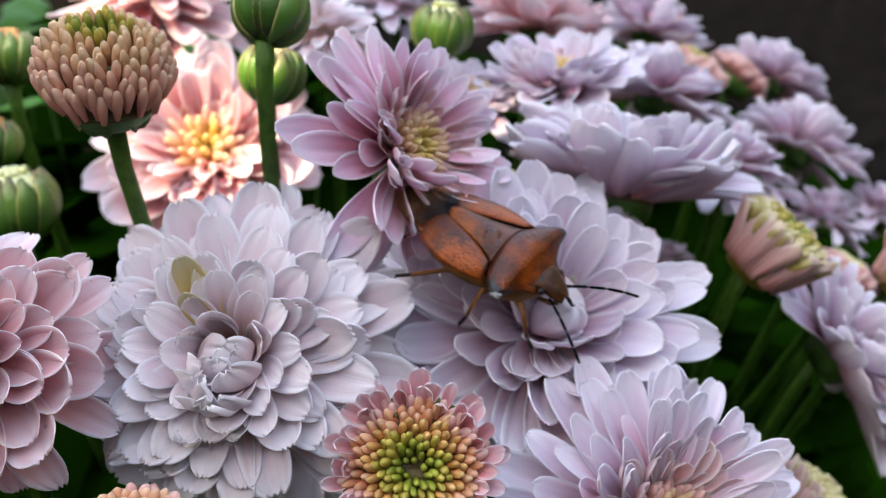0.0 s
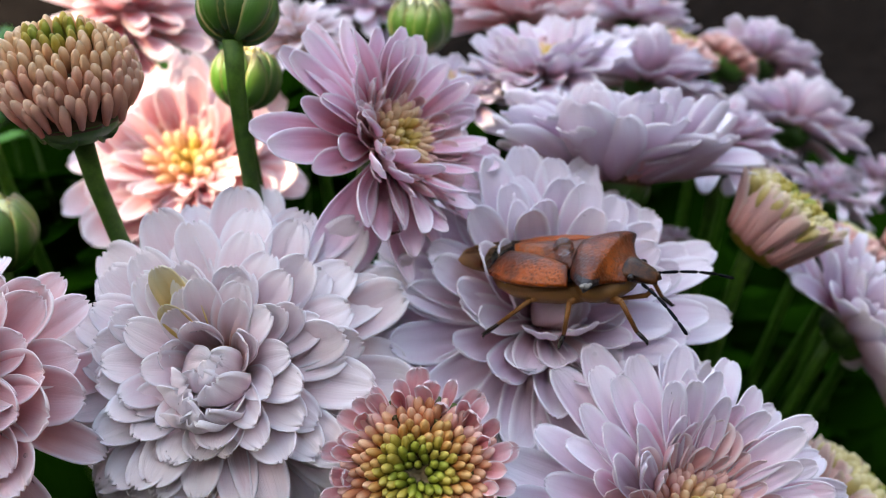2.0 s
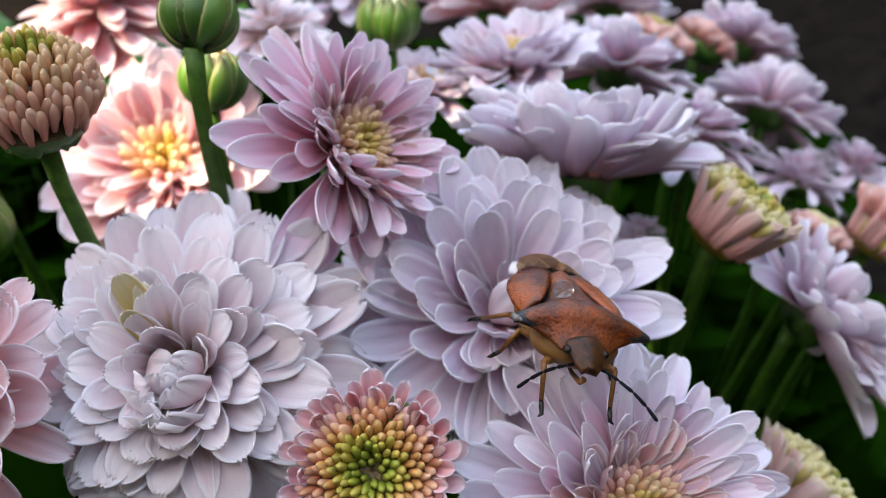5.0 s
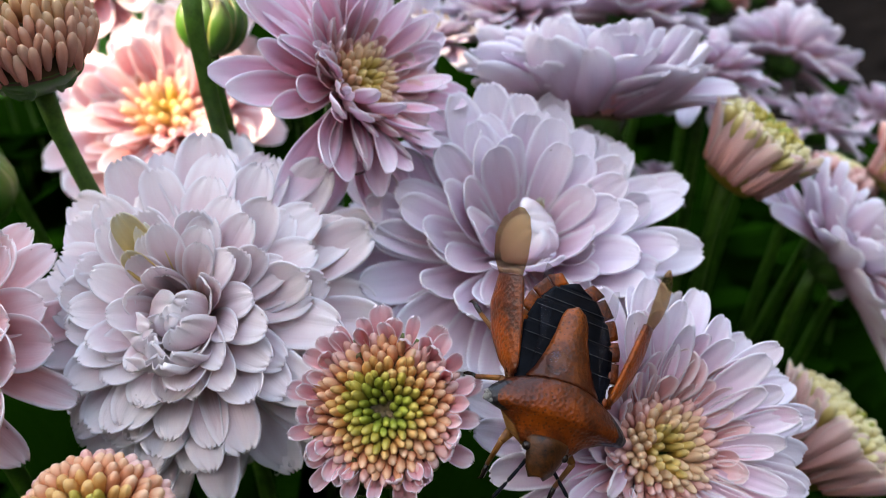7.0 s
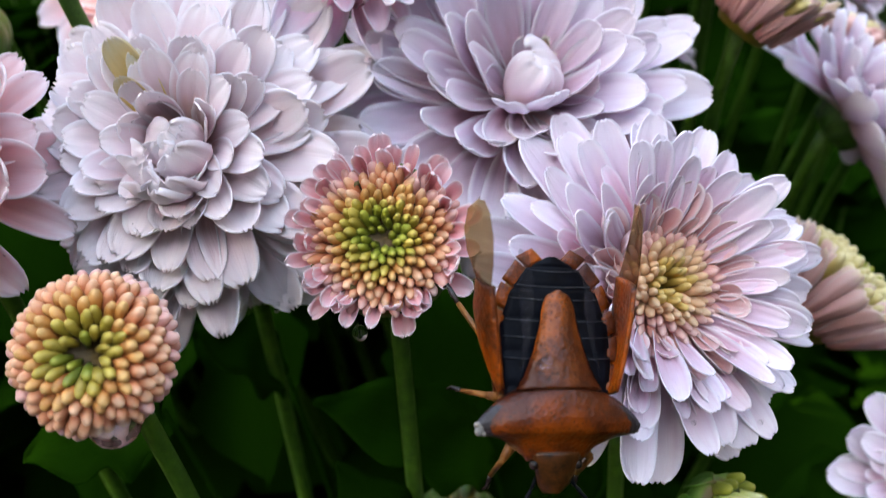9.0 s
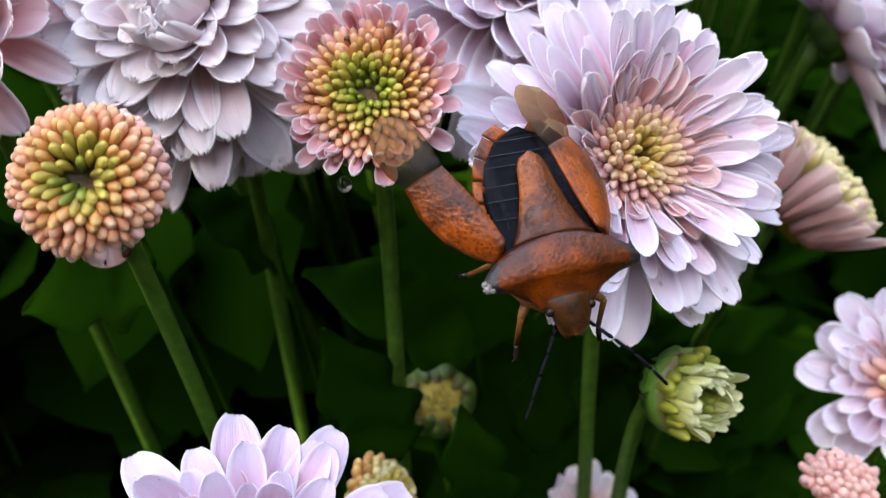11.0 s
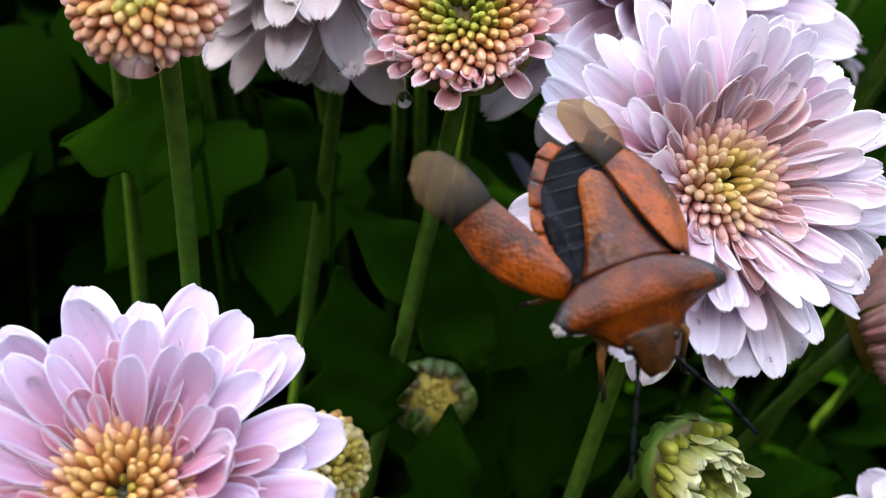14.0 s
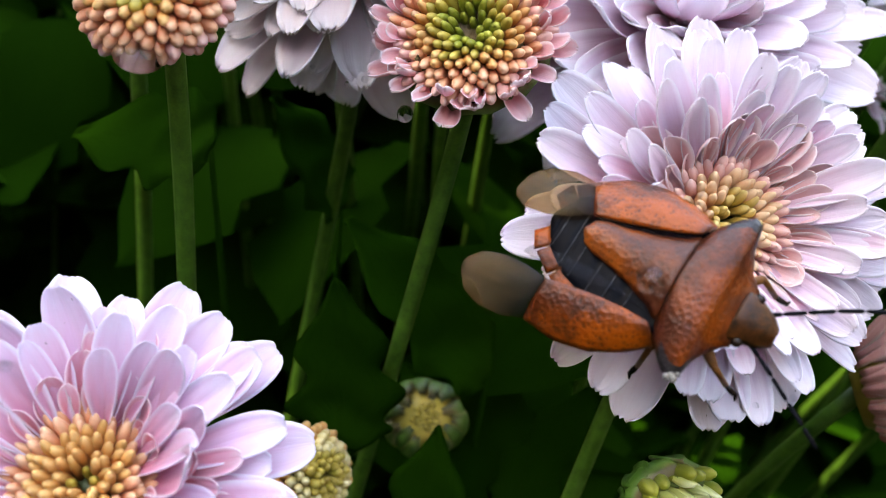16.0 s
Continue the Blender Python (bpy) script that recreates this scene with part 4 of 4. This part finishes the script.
def shield_bug():
    bug = new("shield_bug")
    bug.empty_display_size = 0.004
    tagged(bug, "rust-orange shield bug with black shoulder points, smoky wing tips", "insect")

    # pronotum: humped, sloping down to the head, with pointed shoulders
    ys = [1.08, 1.45, 2.2, 2.7, 3.12, 3.32, 3.75, 4.4]
    xs = [2.35, 3.1, 3.95, 4.32, 4.18, 3.0, 2.05, 1.45]
    put("pronotum", band("pronotum", [-x for x in xs], ys, xs, ys,
        lambda u, v, x, y: 0.72 + 0.22 * math.sin(math.pi * min(v * 1.15, 1.0)) - 0.75 * v ** 2.2 + (1.08 + 0.15 * v - 0.75 * v * v) * (1 - abs(2 * u - 1) ** 2.3), 0.5, PRONOTUM, 24, 20), bug, Matrix(), "rust-orange shield with black pointed shoulders")
    # scutellum
    ys = [1.02, 0.4, -0.8, -2.0, -3.0, -3.55, -3.82]
    xs = [2.25, 1.85, 1.36, 1.02, 0.86, 0.62, 0.12]
    put("scutellum", band("scutellum", xs, ys, [-x for x in xs], ys,
        lambda u, v, x, y: 0.98 + 0.28 * v + (0.80 - 0.62 * v) * (1 - (2 * u - 1) ** 2), 0.32, SCUTELLUM, 14, 20), bug, Matrix(), "brown-orange triangular back plate")
    # abdomen: black back, tan belly, banded rim
    ys = [2.2, 1.2, -0.5, -2.2, -3.8, -5.0, -5.6]
    xs = [2.3, 2.75, 2.95, 2.85, 2.3, 1.4, 0.3]
    put("abdomen", band("abdomen", xs, ys, [-x for x in xs], ys,
        lambda u, v, x, y: 0.62 + 0.22 * (1 - (2 * u - 1) ** 2) - 0.10 * max(0, math.sin(v * 38)) ** 6, 0.3, BLACK, 14, 60), bug, Matrix(), "glossy black ribbed back")
    for k in range(6):
        v = 0.34 + 0.095 * k
        w = lerp_list(xs, v) * 0.97
        line = [(w * (j / 6 - 1) * MM + w * j / 6 * MM, (lerp_list(ys, v) + 0.12 * (1 - (j / 3 - 1) ** 2)) * MM, (0.80 + 0.20 * (1 - (j / 3 - 1) ** 2)) * MM) for j in range(7)]
        put("segment_seam", tube("segment_seam", line, [0.026 * MM] * 7, 5, SEAM), bug, Matrix())
    prof = [(0.02, -1.0), (0.45, -0.9), (0.8, -0.6), (0.98, -0.2), (1.0, 0.1), (0.9, 0.45), (0.65, 0.75), (0.3, 0.95), (0.02, 1.0)]
    belly = turned("belly", prof, 20, BELLY)
    put("belly", belly, bug, move(0, -0.9 * MM, -0.72 * MM) @ turn_x(90) @ sized(3.05 * MM, 1.32 * MM, 4.8 * MM), "tan belly")
    put("thorax", belly, bug, move(0, 2.3 * MM, -0.55 * MM) @ turn_x(90) @ sized(2.75 * MM, 1.25 * MM, 2.2 * MM), "tan thorax")
    for side in (-1, 1):
        for k in range(6):
            f0, f1 = 0.18 + k * 0.13, 0.18 + (k + 1) * 0.13 - 0.006
            pts = [(lerp_list(xs, f0 + (f1 - f0) * j / 4), lerp_list(ys, f0 + (f1 - f0) * j / 4)) for j in range(5)]
            ox = [side * (p[0] * 1.0 + 0.48) for p in pts]
            ix = [side * (p[0] - 0.12) for p in pts]
            yy = [p[1] - 0.12 * k for p in pts]
            yi = [p[1] for p in pts]
            a = (ix, yi, ox, yy) if side < 0 else (ox, yy, ix, yi)
            put("rim_plate", band("rim_plate", *a, lambda u, v, x, y: 0.56 + 0.05 * math.sin(v * 3.1), 0.14, SHELL, 3, 5), bug, Matrix())
    # head
    ys = [4.0, 4.55, 5.05, 5.55, 5.95]
    xs = [1.3, 1.18, 1.02, 0.82, 0.45]
    put("head", band("head", [-x for x in xs], ys, xs, ys,
        lambda u, v, x, y: 0.34 + 0.55 * (1 - (2 * u - 1) ** 2) - 0.95 * v ** 1.4, 0.8, HEADM, 12, 12), bug, Matrix(), "brown streaked narrow head")
    eye = ball("eye", EYE)
    for side in (-1, 1):
        put("eye", eye, bug, move(side * 1.12 * MM, 4.55 * MM, 0.12 * MM) @ sized(0.27 * MM, 0.27 * MM, 0.25 * MM), "dark round eye")
    put("beak", tube("beak", [(0, 5.4 * MM, -1.2 * MM), (0, 5.0 * MM, -1.6 * MM), (0, 3.4 * MM, -1.95 * MM), (0, 1.8 * MM, -2.0 * MM)], [0.2 * MM, 0.18 * MM, 0.14 * MM, 0.07 * MM], 8, HORN), bug, Matrix())
    crumb = ball("crust", GREYBIT, 5, 7)
    for dx, dy, r in ((4.15, 3.0, 0.22), (4.2, 2.7, 0.18), (3.9, 3.1, 0.15), (4.05, 2.85, 0.2)):
        put("crust", crumb, bug, move(dx * MM, dy * MM, 0.85 * MM) @ sized(r * MM, r * MM, r * 0.8 * MM), "pale grey crust on the shoulder")
    bead = ball("bead", WATER, 10, 18)
    put("bead", bead, bug, move(0.90 * MM, 0.15 * MM, 1.86 * MM) @ sized(0.68 * MM, 0.68 * MM, 0.58 * MM), "clear bead of water on the back plate")

    # wings, each hinged behind the shoulder
    wings = {}
    for side, word in ((1, "right"), (-1, "left")):
        hx, hy, hz = 2.75, 1.2, 0.75
        ox = [3.35 - hx, 3.72 - hx, 3.8 - hx, 3.4 - hx, 2.45 - hx]
        oy = [1.3 - hy, 0.1 - hy, -1.5 - hy, -3.1 - hy, -4.5 - hy]
        ix = [2.3 - hx, 1.85 - hx, 1.35 - hx, 0.95 - hx, 0.6 - hx]
        iy = [1.0 - hy, 0.1 - hy, -1.1 - hy, -2.3 - hy, -3.5 - hy]
        mx = [2.43 - hx, 2.38 - hx, 1.95 - hx, 1.2 - hx, 0.2 - hx]
        my = [-4.5 - hy, -5.5 - hy, -6.55 - hy, -7.3 - hy, -7.5 - hy]
        nx = [0.6 - hx, 0.05 - hx, -0.45 - hx, -0.6 - hx, -0.3 - hx]
        ny = [-3.5 - hy, -4.3 - hy, -5.4 - hy, -6.5 - hy, -7.2 - hy]
        lift = 0.10 if side > 0 else 0.0
        zc = lambda u, v, x, y: 0.38 + lift + 0.42 * (u if side < 0 else 1 - u) - 1.35 * (u if side < 0 else 1 - u) ** 2 + 0.12 * math.sin(3.1 * v)
        zm = lambda u, v, x, y: 0.38 + lift * 1.6 + 0.42 * (u if side < 0 else 1 - u) - (1.35 - 0.7 * v) * (u if side < 0 else 1 - u) ** 2 - 0.55 * v * v
        oy, iy, my, ny = [[q * 1.05 for q in l] for l in (oy, iy, my, ny)]
        flip = [[side * q for q in l] for l in (ox, ix, mx, nx)]
        if side > 0:
            cor = band("fore_wing", flip[0], oy, flip[1], iy, zc, 0.22, SHELL, 12, 18)
            mem = band("wing_tip", flip[2], my, flip[3], ny, zm, 0.03, MEMBRANE, 10, 12)
        else:
            cor = band("fore_wing", flip[1], iy, flip[0], oy, zc, 0.22, SHELL, 12, 18)
            mem = band("wing_tip", flip[3], ny, flip[2], my, zm, 0.03, MEMBRANE, 10, 12)
        w = put("fore_wing", cor, bug, move(side * hx * MM, hy * MM, hz * MM), "rust-orange leathery fore wing")
        put("wing_tip", mem, w, Matrix(), "smoky see-through wing tip")
        wings[word] = w
        sx = [-0.4, -0.9, -1.0, -1.1, -1.4]
        sy = [-0.3, -2.2, -4.0, -5.6, -6.7]
        tx = [-0.5, -1.2, -1.7, -1.9, -1.8]
        ty = [-0.3, -2.0, -3.6, -5.2, -6.4]
        a = [side * q for q in sx], sy, [side * q for q in tx], ty
        if side < 0:
            a = a[2], a[3], a[0], a[1]
        h = put("hind_wing", band("hind_wing", *a, lambda u, v, x, y: 0.08 + 0.1 * math.sin(u * 3.1), 0.03, HINDSKIN, 8, 12), bug,
                move(side * 2.5 * MM, 1.0 * MM, 0.95 * MM), "folded grey see-through hind wing")
        wings["hind_" + word] = h

    # legs and feelers
    legs = {}
    spots = [("front", 3.0, (2.4, 4.2, -0.9), (2.5, 5.0, -2.9), (2.6, 5.6, -3.5)),
             ("middle", 1.4, (3.1, 1.3, -0.9), (3.8, 1.0, -2.9), (4.2, 0.8, -3.5)),
             ("hind", -0.2, (3.0, -1.6, -0.9), (3.8, -3.8, -2.4), (4.1, -4.9, -3.1))]
    for side in (1, -1):
        for word, y0, knee, ankle, toe in spots:
            root = Vector((side * 1.3, y0, -1.5)) * MM
            q = [Vector((side * a[0], a[1], a[2])) * MM - root for a in (knee, ankle, toe)]
            mid = q[0] * 0.5 + Vector((0, 0, 0.1 * MM))
            leg = put("leg", tube("leg", [(0, 0, 0), mid, q[0]], [0.22 * MM, 0.30 * MM, 0.2 * MM], 8, HORN), bug, Matrix.Translation(root), "amber jointed leg")
            put("shin", tube("shin", [q[0], q[0].lerp(q[1], 0.5), q[1]], [0.17 * MM, 0.15 * MM, 0.14 * MM], 8, HORN), leg, Matrix())
            put("foot", tube("foot", [q[1], q[1].lerp(q[2], 0.5), q[2], q[2] + Vector((side * 0.25, 0.1, -0.1)) * MM], [0.13 * MM, 0.16 * MM, 0.13 * MM, 0.04 * MM], 7, EYE), leg, Matrix(), "dark foot")
            legs[word, side] = leg
    feelers = {}
    for side in (1, -1):
        root = Vector((side * 0.8, 5.15, -0.45)) * MM
        ends = [(0, 0, 0), (0.35, 0.5, 0.1), (1.0, 1.4, 0.2), (1.75, 2.4, 0.2), (2.45, 3.4, 0.05), (3.05, 4.3, -0.2)]
        ends = [Vector((side * a[0], a[1], a[2])) * MM for a in ends]
        base = put("feeler", tube("feeler", ends[:2], [0.12 * MM, 0.10 * MM], 7, BLACK), bug, Matrix.Translation(root), "thin black jointed feeler")
        for a, b in zip(ends[1:], ends[2:]):
            g = (b - a) * 0.02
            put("feeler_joint", tube("feeler_joint", [a + g, a.lerp(b, 0.15), a.lerp(b, 0.85), b - g], [0.055 * MM, 0.10 * MM, 0.11 * MM, 0.05 * MM], 7, BLACK), base, Matrix())
        feelers[side] = base
    return bug, wings, legs, feelers


BUG, WINGS, LEGS, FEELERS = shield_bug()


# ---------------------------------------------------------------- unseen trees added for shade
def shade_tree(shaded, far, radius, count, leaf, lean, gaps, label):
    """An unseen tree added between the sun and the place it shades; gaps let sunflecks through its crown."""
    rnd = random.Random(77)
    centre = Vector(shaded) + SUN_WAY * far
    side = SUN_WAY.cross(Vector((0, 0, 1))).normalized()
    up = side.cross(SUN_WAY)
    ob = new("shade_tree")
    ob.location = (centre.x, centre.y, 0)
    tagged(ob, label, "tree", "garden trees")
    top = centre.z - 0.3
    put("trunk", tube("trunk", [(lean[0], lean[1], -0.05), (lean[0], lean[1] * 0.9, top * 0.5), (lean[0] * 0.8, lean[1] * 0.6, top * 0.9), (lean[0] * 0.45, lean[1] * 0.3, top + 0.3)], [0.06, 0.05, 0.04, 0.02], 12, BARK), ob, Matrix())
    for k in range(5):
        a = k * 2.513
        tip = Vector((lean[0] * 0.3 + radius * 0.6 * math.cos(a), lean[1] * 0.2 + radius * 0.6 * math.sin(a), top + 0.32))
        root = Vector((lean[0] * 0.7, lean[1] * 0.5, top * (0.86 + 0.03 * k)))
        put("limb", tube("limb", [root, root.lerp(tip, 0.5) + Vector((0, 0, -0.04)), tip], [0.022, 0.015, 0.006], 8, BARK), ob, Matrix())
    verts, faces = [], []
    for i in range(count):
        a, b, c = rnd.uniform(-radius, radius), rnd.uniform(-radius, radius), rnd.uniform(-0.2, 0.2)
        if math.hypot(a, b) > radius * (1 - 0.14 * math.sin(7 * math.atan2(a, b)) ** 2):
            continue
        p = centre + side * a + up * b + SUN_WAY * c
        free = True
        for g, r in gaps:
            d = p - Vector(g)
            if (d - SUN_WAY * d.dot(SUN_WAY)).length < r:
                free = False
        if not free:
            continue
        n = Vector((rnd.gauss(0, 0.5), rnd.gauss(0, 0.5), 1)).lerp(SUN_WAY, 0.5).normalized()
        x = n.cross(Vector((rnd.gauss(0, 1), rnd.gauss(0, 1), rnd.gauss(0, 1)))).normalized()
        y = n.cross(x)
        q = p - ob.location
        k = len(verts)
        s = leaf * rnd.uniform(0.82, 1.18)
        for e, f in ((-1.0, 0), (-0.35, 0.62), (0.4, 0.55), (1.1, 0), (0.4, -0.55), (-0.35, -0.62)):
            verts.append(tuple(q + x * e * s + y * f * s))
        faces.append(tuple(range(k, k + 6)))
    put("crown", mesh_of("crown", verts, faces, None, CROWN), ob, Matrix())


# places where the added crown is cut open for a sunfleck, with radius
FLECKS = [((-0.0410, 0.1205, 0.2085), 0.019), ((-0.0250, 0.1010, 0.2020), 0.016), ((-0.0245, 0.0716, 0.2190), 0.021), ((-0.0002, 0.1020, 0.2145), 0.017),
          ((-0.0195, 0.0990, 0.1900), 0.013), ((-0.0358, 0.0658, 0.1643), 0.026), ((-0.0219, 0.0755, 0.1727), 0.018), ((-0.0165, 0.0770, 0.1654), 0.018), ((-0.0316, 0.0640, 0.1607), 0.022)]
shade_tree((0.05, 0.18, 0.2), 1.5, 0.43, 11000, 0.022, (-0.45, -0.2), FLECKS, "unseen leafy tree added to shade the flower bed")
shade_tree((0.38, 0.98, 0.0), 5.0, 0.56, 8000, 0.03, (-0.3, 0.1), [], "unseen tall tree added to shade the bare soil")


# ---------------------------------------------------------------- movement
def motions():
    walk(BUG, [
        (0, pose(0.00725, 0.07251, 0.20534, -13.6, 10.6, -122.3)),
        (0.5, pose(0.01019, 0.07223, 0.20396, -7.3, 9.7, -119.1)),
        (1, pose(0.01047, 0.07329, 0.20380, 5.3, 1.8, -119.4)),
        (1.5, pose(0.01169, 0.07328, 0.20346, 7.3, 1.9, -114.0)),
        (2.5, pose(0.01406, 0.07137, 0.20311, 10.9, -2.3, -120.1)),
        (3, pose(0.01460, 0.07131, 0.20300, 7.7, -4.7, -121.5)),
        (3.5, pose(0.01425, 0.07011, 0.20333, 10.6, -2.5, -138.1)),
        (6, pose(0.01675, 0.06348, 0.20151, -5.3, -23.4, -181.4)),
        (6.5, pose(0.01493, 0.06147, 0.19946, -14.8, -21.2, 174.7)),
        (7, pose(0.01405, 0.05943, 0.19813, -32.1, -27.6, 183.7)),
        (7.5, pose(0.01329, 0.05572, 0.19733, -39.9, -18.9, 183.6)),
        (8, pose(0.01348, 0.05188, 0.19441, -39.6, -17.0, -169.9)),
        (8.5, pose(0.01386, 0.05002, 0.19446, -45.4, -14.8, -166.0)),
        (9, pose(0.01343, 0.04949, 0.19381, -44.4, -14.7, -164.0)),
        (9.5, pose(0.01351, 0.05054, 0.19353, -35.7, -13.6, -167.5)),
        (10, pose(0.01441, 0.04961, 0.19418, -33.1, -14.4, -162.2)),
        (10.2, pose(0.01404, 0.04958, 0.19402, -34.7, -11.9, -161.8)),
        (12.5, pose(0.01634, 0.04728, 0.19191, -27.0, 5.9, -140.1)),
        (13.5, pose(0.01632, 0.04805, 0.19134, -31.2, 11.6, -144.0)),
        (14.5, pose(0.01764, 0.04931, 0.18952, -29.8, 23.6, -131.0)),
        (15, pose(0.01748, 0.04959, 0.18927, -26.6, 22.7, -128.0)),
        (15.5, pose(0.01944, 0.05020, 0.19088, -10.1, 37.6, -103.4)),
        (16, pose(0.01937, 0.05139, 0.19081, -0.1, 45.3, -95.0)),
    ])

    def wing(word, rows):
        side = 1 if word == "right" else -1
        at = WINGS[word].location.copy()
        walk(WINGS[word], [(t, Matrix.Translation(at) @ turn_z(side * yaw) @ turn_y(side * roll) @ turn_x(pitch)) for t, yaw, roll, pitch in rows])
        at = WINGS["hind_" + word].location.copy()
        walk(WINGS["hind_" + word], [(t, Matrix.Translation(at) @ turn_z(side * yaw * 0.4) @ turn_y(side * roll * 0.25)) for t, yaw, roll, pitch in rows])

    wing("right", [(0, 0, 0, 0), (6.5, 0, 0, 0), (6.6, 4, 6, 0), (6.8, 28, 60, 0), (7.0, 26, 55, 0), (7.4, 2, 4, 0), (7.7, 2, 4, 0), (8.0, 14, 72, 0), (9.0, 18, 70, 0), (9.2, 40, 50, 0), (9.35, 116, 4, 0), (9.45, 56, 36, 0), (9.55, 124, 2, 0), (9.65, 56, 36, 0), (9.75, 116, 4, 0), (9.82, 90, 20, 0), (9.9, 74, 10, -8), (10.0, 56, 10, -14), (10.2, 24, 68, 0), (11.0, 45, 10, 0), (12.3, 46, 4, 0), (13.5, 47, 4, 0), (14.0, 46, 4, 0), (15.0, 42, 4, 0), (15.5, 38, 4, 0), (15.8, 30, 8, 0), (16.0, 26, 6, 0)])
    wing("left", [(0, 0, 0, 0), (6.5, 0, 0, 0), (6.6, 4, 6, 0), (6.8, 29, 50, 0), (7.0, 28, 40, 0), (7.4, 2, 4, 0), (7.7, 2, 4, 0), (8.0, 16, 66, 0), (9.0, 14, 66, 0), (9.2, 40, 50, 0), (9.35, 112, 4, 0), (9.45, 54, 36, 0), (9.55, 120, 2, 0), (9.65, 54, 36, 0), (9.75, 112, 4, 0), (9.82, 88, 20, 0), (9.9, 84, 8, -14), (10.0, 72, 6, -30), (10.2, 14, 50, 0), (11.0, 6, 6, 0), (12.3, 3, 2, 0), (16.0, 2, 2, 0)])

    for (word, side), leg in LEGS.items():
        at = leg.location.copy()
        first = {"front": 0, "middle": 1, "hind": 0}[word] + (1 if side > 0 else 0)
        rows = [(0, Matrix.Translation(at) @ turn_z(0))]
        for k in range(1, 33):
            t = k * 0.5
            if t < 16:
                busy = 1.0 if t < 1.2 or 3.0 < t < 8.2 or t > 13.6 else 0.35
                rows.append((t, Matrix.Translation(at) @ turn_z((11 if (k + first) % 2 else -11) * busy) @ turn_y(side * (4 if (k + first) % 2 else -3) * busy)))
        rows.append((16, Matrix.Translation(at)))
        walk(leg, rows)
    for side, feeler in FEELERS.items():
        at = feeler.location.copy()
        rows = [(0, 0, 0), (1, 14, -8), (2, -6, -14), (3, 8, 4), (3.7, -8, -6), (6, -14, 8), (7, 6, -4), (8, 10, -20), (9, 8, -16), (10, 2, 6), (12.3, 0, 0), (13.5, 4, 2), (14.5, 12, 0), (15.5, -2, 0), (16, 4, 2)]
        walk(feeler, [(t, Matrix.Translation(at) @ turn_z(a * (1 if t < 12 else side)) @ turn_x(b)) for t, a, b in rows])


motions()
